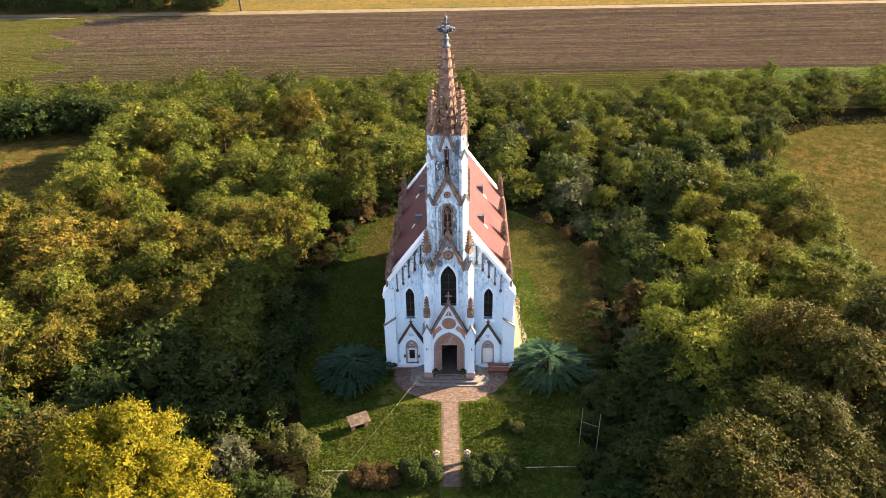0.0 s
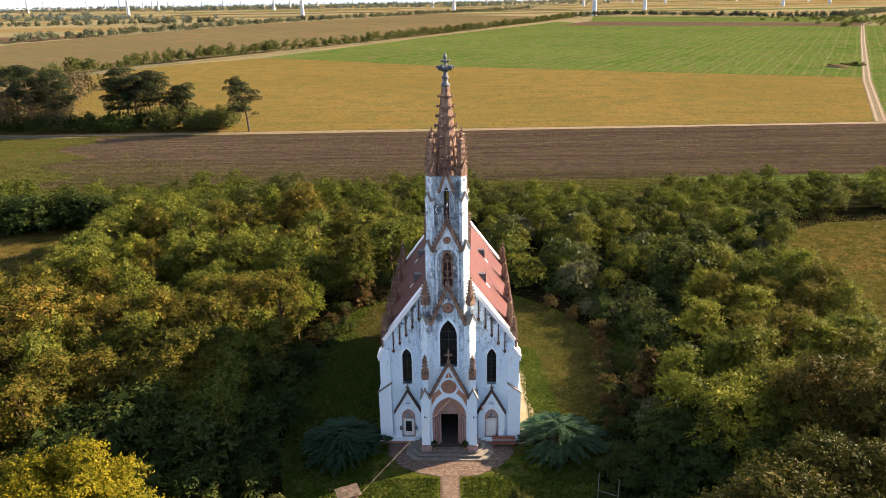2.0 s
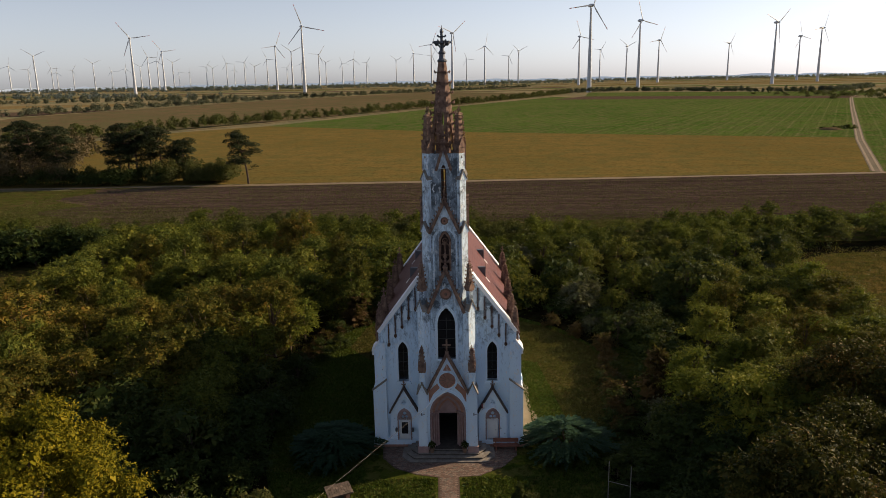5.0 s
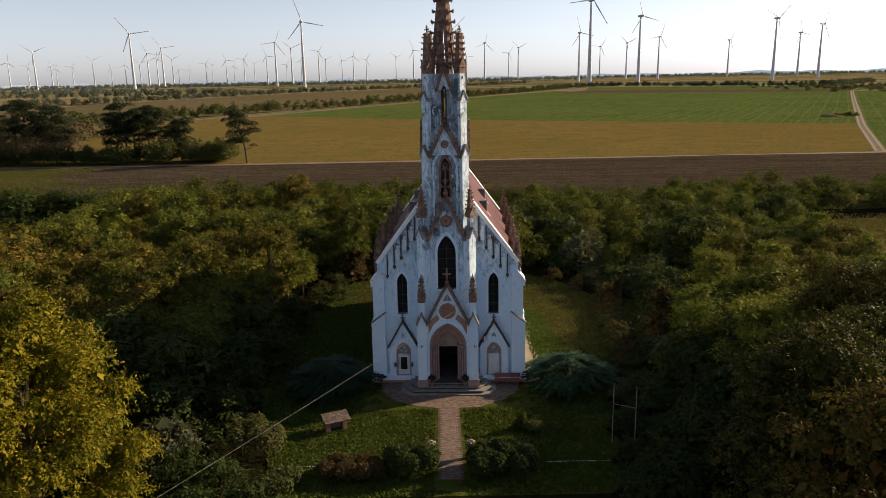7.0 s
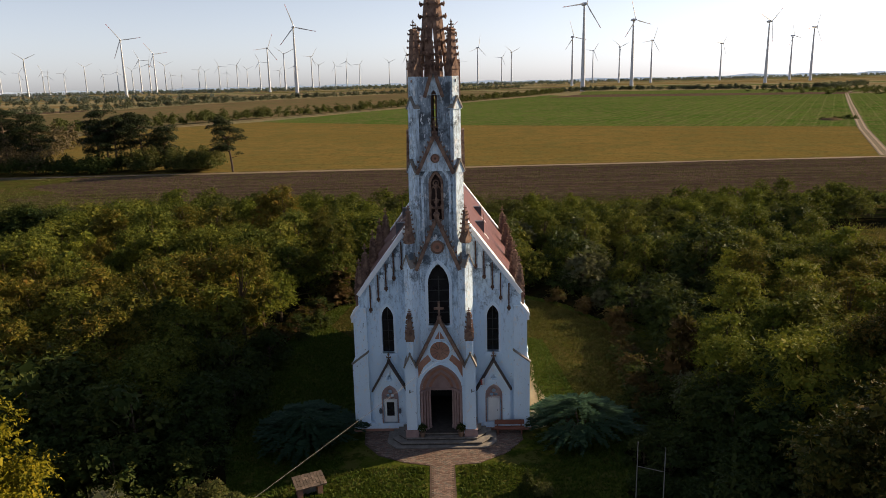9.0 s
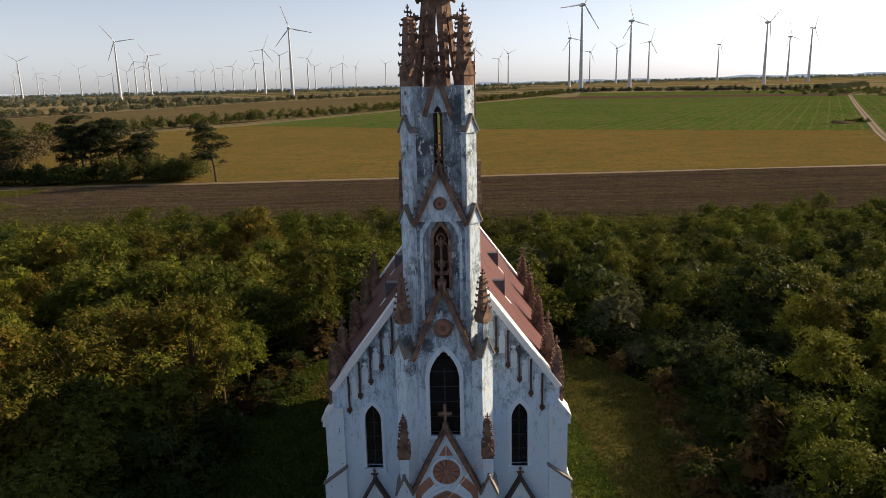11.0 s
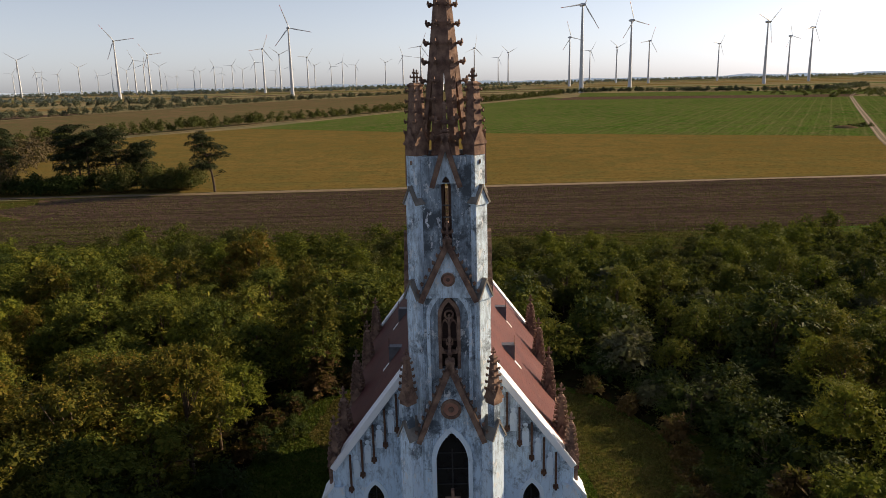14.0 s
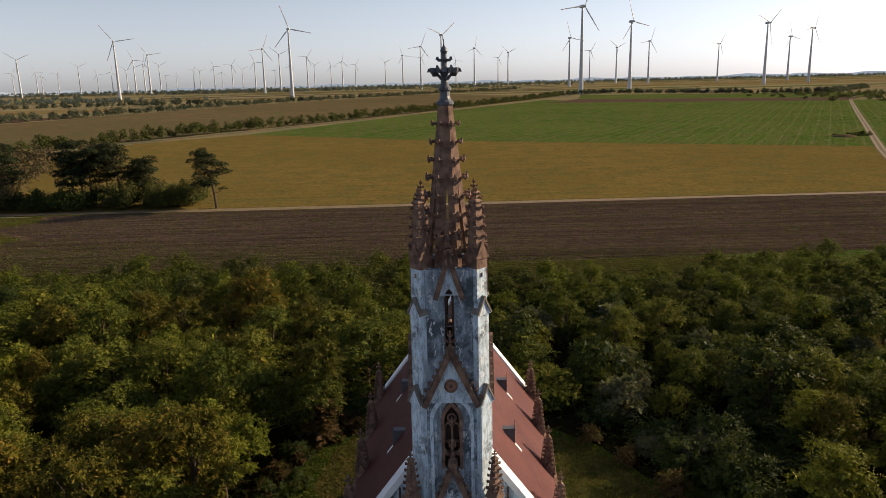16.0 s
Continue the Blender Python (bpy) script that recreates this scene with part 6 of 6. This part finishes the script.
models = [wind_turbine(a, True) for a in (22, 82, 50, 100)] + [wind_turbine(a, False) for a in (10, 35, 65, 95)]
WEST = [(-2142, 3728, 0.92), (-2069, 3770, 0.79), (-1542, 2859, 1.0), (-1977, 3818, 0.84), (-1957, 3829, 0.68), (-1890, 3862, 0.75), (-1801, 3905, 0.99), (-1723, 3940, 0.71), (-1660, 3967, 0.79), (-766, 1877, 1.0), (-1592, 3994, 0.85), (-1230, 3175, 1.0), (-1404, 3741, 1.0), (-984, 2677, 1.0), (-1436, 4048, 1.0), (-1410, 4062, 0.63), (-1359, 4080, 0.62), (-1274, 4107, 0.81), (-1242, 4117, 0.77), (-1170, 4138, 0.94), (-1131, 4149, 0.7), (-1077, 4163, 0.97), (-1024, 4176, 0.81), (-870, 3813, 1.0), (-528, 2445, 1.0), (-851, 4215, 0.73), (-567, 2911, 1.0), (-285, 1592, 1.0)]
EAST = [(-770, 4231, 0.89), (-521, 3289, 1.0), (-635, 4253, 0.92), (-543, 4266, 0.87), (-463, 4132, 1.0), (-405, 4281, 0.89), (-235, 4294, 0.97), (-106, 3398, 1.0), (-18, 2542, 1.0), (-25, 3772, 1.0), (40, 1923, 1.0), (172, 4297, 0.96), (179, 2774, 1.0), (396, 4099, 1.0), (362, 3296, 1.0), (423, 2207, 1.0), (257, 1247, 1.0), (741, 3371, 1.0), (771, 3017, 1.0), (438, 1608, 1.0), (759, 2541, 1.0), (1141, 2903, 1.0), (797, 1753, 1.0), (1190, 2439, 1.0), (1035, 2005, 1.0)]
for i, (x, y, s) in enumerate(WEST + EAST):
    near = y < 2700
    m = models[i % 4] if near else models[4 + i % 4]
    copy_thing(m, pose(x, y, 0, 0, 0, 28 + rng.uniform(-6, 6)) @ Matrix.Diagonal((s, s, s, 1)))
for m in models:
    drop(m)

# ---- in front of the church ----
CH = pose(0.52, 50.35, 0, 0, 0, -2.2)
steps = thing("entrance_steps", CH, "worn stone steps in a half octagon before the portal", "steps")
for i in range(4):
    o = 0.31 * (3 - i)
    z0, z1 = (0.157 * i - (0.3 if i == 0 else 0.0), 0.157 * (i + 1))
    y1, xo = -1.83 - o, 1.95 + o
    poly = [(-xo - 0.5, -0.6), (-xo - 0.5, y1 + 0.7), (-xo + 0.1, y1), (xo - 0.1, y1), (xo + 0.5, y1 + 0.7), (xo + 0.5, -0.6)]
    lip = [(-xo - 0.54, -0.6), (-xo - 0.54, y1 + 0.68), (-xo + 0.08, y1 - 0.05), (xo - 0.08, y1 - 0.05), (xo + 0.54, y1 + 0.68), (xo + 0.54, -0.6)]
    # risers coloured darker than the treads, as shade
    st = part("step", Geo().slab(poly, z0, z1 - 0.06), SHADE_STONE, steps)
    part("tread", Geo().slab(lip, z1 - 0.06, z1), STONE_GREY, st, "worn grey tread")
paving = [(-4.6, 51.0), (-4.4, 48.4), (-3.4, 46.9), (-1.8, 46.0), (-0.32, 45.6), (-0.32, 36.6), (1.15, 36.6), (1.15, 45.6), (2.6, 45.7), (4.4, 46.9), (5.5, 48.4), (5.7, 51)]
single("pavement", Geo().slab(paving, -0.3, 0.075), BRICK, "path and forecourt of old reddish paving bricks", kind="structure")
bricks = Geo()
brng = random.Random(21)
for j in range(130):
    for i in range(46):
        x = -4.8 + 0.235 * i + (0.117 if j % 2 else 0.0)
        y = 36.66 + 0.113 * j
        if not inside(x, y, paving) or not inside(x + 0.2, y + 0.1, paving) or (abs(x - 0.6) < 2.6 and y > 48.3):
            continue
        z = 0.082 + brng.uniform(0, 0.012)
        bricks.box(x, x + 0.224, y, y + 0.102, 0.05, z)
tagged(part("paving_brick", bricks, BRICKS, bpy.data.objects["pavement"], "reddish worn brick"), kind="stuff")
for i in range(3):
    single("path_step", Geo().box(-0.3, 1.12, 35.3 + 0.45 * i, 35.75 + 0.45 * i + 0.02, -0.35, -0.14 + 0.07 * i), STONE_GREY, "low stone step at the end of the brick path", "step", "steps of the path")
kerb = simple("white_kerb", (0.32, 0.30, 0.26), (0.42, 0.40, 0.35), 2.0, 0.9)
for x0, x1 in ((-9.3, -7.3), (5.95, 9.8)):
    single("low_wall", Geo().box(x0, x1, 38.3, 38.37, -0.2, 0.1), kerb, "low whitewashed kerb wall at the lawn's edge", "wall", "kerb walls")

# small roofed shrine
hut = thing("garden_shrine", pose(-6.95, 42.95, 0, 0, 0, 24), "small open shelter with sloping tiled roof on the lawn", "shelter")
for x in (-0.55, 0.55):
    part("pier", Geo().box(x - 0.14, x + 0.14, -0.25, 0.25, -0.1, 0.78), ROSE, hut)
part("back_wall", Geo().box(-0.41, 0.41, 0.12, 0.25, -0.1, 0.8), STONE_GREY, hut)
roof_tile, nt_t, bs_t = shader("mossy_clay_tile")
nt_t.links.new(blend(nt_t, grey(nt_t, noise_of(nt_t, coords(nt_t), 8.0), 0.4, 0.65), ramp(nt_t, nt_t.nodes.new("ShaderNodeObjectInfo").outputs["Random"], [(0.0, (0.05, 0.036, 0.028)), (0.5, (0.12, 0.08, 0.06)), (1.0, (0.20, 0.14, 0.11))]), (0.07, 0.055, 0.04)), bs_t.inputs["Base Color"])
bs_t.inputs["Roughness"].default_value = 0.9
rf = part("roof", Geo().add([(-0.85, -0.6, 0.78), (0.85, -0.6, 0.78), (0.85, 0.5, 1.0), (-0.85, 0.5, 1.0), (-0.85, -0.6, 0.84), (0.85, -0.6, 0.84), (0.85, 0.5, 1.06), (-0.85, 0.5, 1.06)],
          [(0, 3, 2, 1), (4, 5, 6, 7), (0, 1, 5, 4), (1, 2, 6, 5), (2, 3, 7, 6), (3, 0, 4, 7)]), WOOD, hut)
tile = Geo().taper(0, 0.12, -0.02, 0.012, 0.082, 0.13, 0.078, 0.125).mesh("roof_tile")
for j in range(5):
    for i in range(10):
        yy = -0.63 + 0.215 * j
        part("roof_tile", tile, roof_tile, rf, at=Matrix.LocRotScale((-0.77 + 0.171 * i + rng.uniform(-0.008, 0.008), yy, 0.865 + 0.2 * (yy + 0.6) + rng.uniform(0, 0.02)), Euler((radians(10), 0, radians(rng.uniform(-5, 5)))), None))

# pole frame
frame_thing = thing("pole_frame", pose(10.35, 40.35, 0), "two tall thin pale poles joined by a crossbar", "pole frame")
for x, y in ((0, 0), (1.2, -0.65)):
    part("pole", Geo().tube((x, y, -0.3), (x, y, 4.05), 0.03, 0.025, 8), STONE_GREY, frame_thing)
part("crossbar", Geo().tube((0, 0, 2.7), (1.2, -0.65, 2.7), 0.018, 0.018, 6), STONE_GREY, frame_thing)

# flower pots and the bench
for x in (-1.5, 1.5):
    p = thing("potted_plant", CH @ pose(x * 0.8, -1.98, 0.471), "dark potted evergreen beside the portal", "potted plant", "pots at the portal")
    part("pot", Geo().lathe(0, 0, [(0, 0.13), (0.3, 0.19), (0.34, 0.21), (0.36, 0.2), (0.33, 0.15)], 12), WOOD, p)
    part("foliage", leaf_mesh("foliage", leaf_arrays(np.random.default_rng(9), [(0, 0, 0.55, 0.24, 0.28)], 260, 0.12), DARKGREEN), DARKGREEN, p)
PETALS = leaf_material("pale_pink_petals", [(0.44, 0.24, 0.224), (0.496, 0.4, 0.368), (0.544, 0.496, 0.44), (0.4, 0.08, 0.064)], 0.2)
for x, y in ((-0.72, 39.05), (1.62, 39.05)):
    p = thing("flower_tub", pose(x, y, 0.06), "small stone tub of pale pink and red flowers beside the path", "flower tub", "flower tubs of the path")
    part("tub", Geo().lathe(0, 0, [(0, 0.2), (0.08, 0.14), (0.45, 0.16), (0.75, 0.27), (0.8, 0.28), (0.8, 0.23), (0.7, 0.2)], 12), STONE_GREY, p)
    part("foliage", leaf_mesh("foliage", leaf_arrays(np.random.default_rng(12), [(0, 0, 0.85, 0.27, 0.2)], 200, 0.11), DARKGREEN), DARKGREEN, p)
    part("flowers", leaf_mesh("flowers", leaf_arrays(np.random.default_rng(13), [(0, 0, 0.95, 0.25, 0.2)], 110, 0.09, 0.9), PETALS), PETALS, p)
flag = thing("wall_flag", CH @ pose(2.42, -0.62, 3.55, 0, 0, 0), "small red and white flag on a short slanting staff", "flag")
part("staff", Geo().tube((0, 0.3, -0.1), (0.3, -0.25, 0.35), 0.015, 0.012, 6), WOOD, flag)
for k, paint in enumerate((RED, DOORWHITE)):
    part("cloth", Geo().add([(0.05 + 0.12 * k, 0.2 - 0.22 * k, 0.0 + 0.16 * k), (0.17 + 0.12 * k, -0.02 - 0.22 * k, 0.16 + 0.16 * k), (0.2 + 0.12 * k, 0.0 - 0.2 * k, -0.28 + 0.12 * k), (0.08 + 0.1 * k, 0.2 - 0.2 * k, -0.34 + 0.12 * k)], [(0, 1, 2, 3)]), paint, flag)
redwood = simple("red_brown_wood", (0.20, 0.07, 0.045), (0.26, 0.10, 0.06), 3.0, 0.7, stretch=(0.2, 1, 1))
bench = thing("bench", CH @ pose(4.3, -0.85, 0.0), "plain red-brown wooden bench against the church wall", "bench")
for k in range(3):
    part("seat_slat", Geo().box(-0.95, 0.95, -0.24 + 0.16 * k, -0.11 + 0.16 * k, 0.42, 0.46), redwood, bench)
part("backrest", Geo().box(-0.95, 0.95, 0.26, 0.3, 0.55, 0.85), redwood, bench)
for x in (-0.75, 0.75):
    part("leg", Geo().box(x - 0.04, x + 0.04, -0.22, 0.28, 0.0, 0.42), redwood, bench)
    part("backrest_post", Geo().box(x - 0.03, x + 0.03, 0.3, 0.34, 0.0, 0.85), redwood, bench)

# overhead wire from the portal to a wooden pole
pole = thing("utility_pole", pose(-11.56, 22.3, 0), "weathered wooden utility pole carrying a single wire", "utility pole")
part("shaft", Geo().lathe(0, 0, [(-0.5, 0.14), (7.27, 0.1)], 10), WOOD, pole)
part("bracket", Geo().box(-0.25, 0.2, -0.05, 0.05, 6.97, 7.22), COPING, pole, "pale metal bracket")
part("insulator", Geo().lathe(0.12, 0.05, [(7.17, 0.04), (7.23, 0.07), (7.29, 0.03), (7.35, 0.06), (7.39, 0.02)], 8), kerb, pole)
wire = Geo()
a, b = Vector((-11.44, 22.4, 7.3)), Vector((2.15, 48.45, 6.9))
pts = [a + (b - a) * (i / 16) - Vector((0, 0, 0.12 * math.sin(math.pi * i / 16))) for i in range(17)]
for p0, p1 in zip(pts, pts[1:]):
    wire.tube(p0, p1, 0.006, 0.006, 5)
single("overhead_wire", wire, STONE_GREY, "thin pale overhead wire to the church portal", "wire")
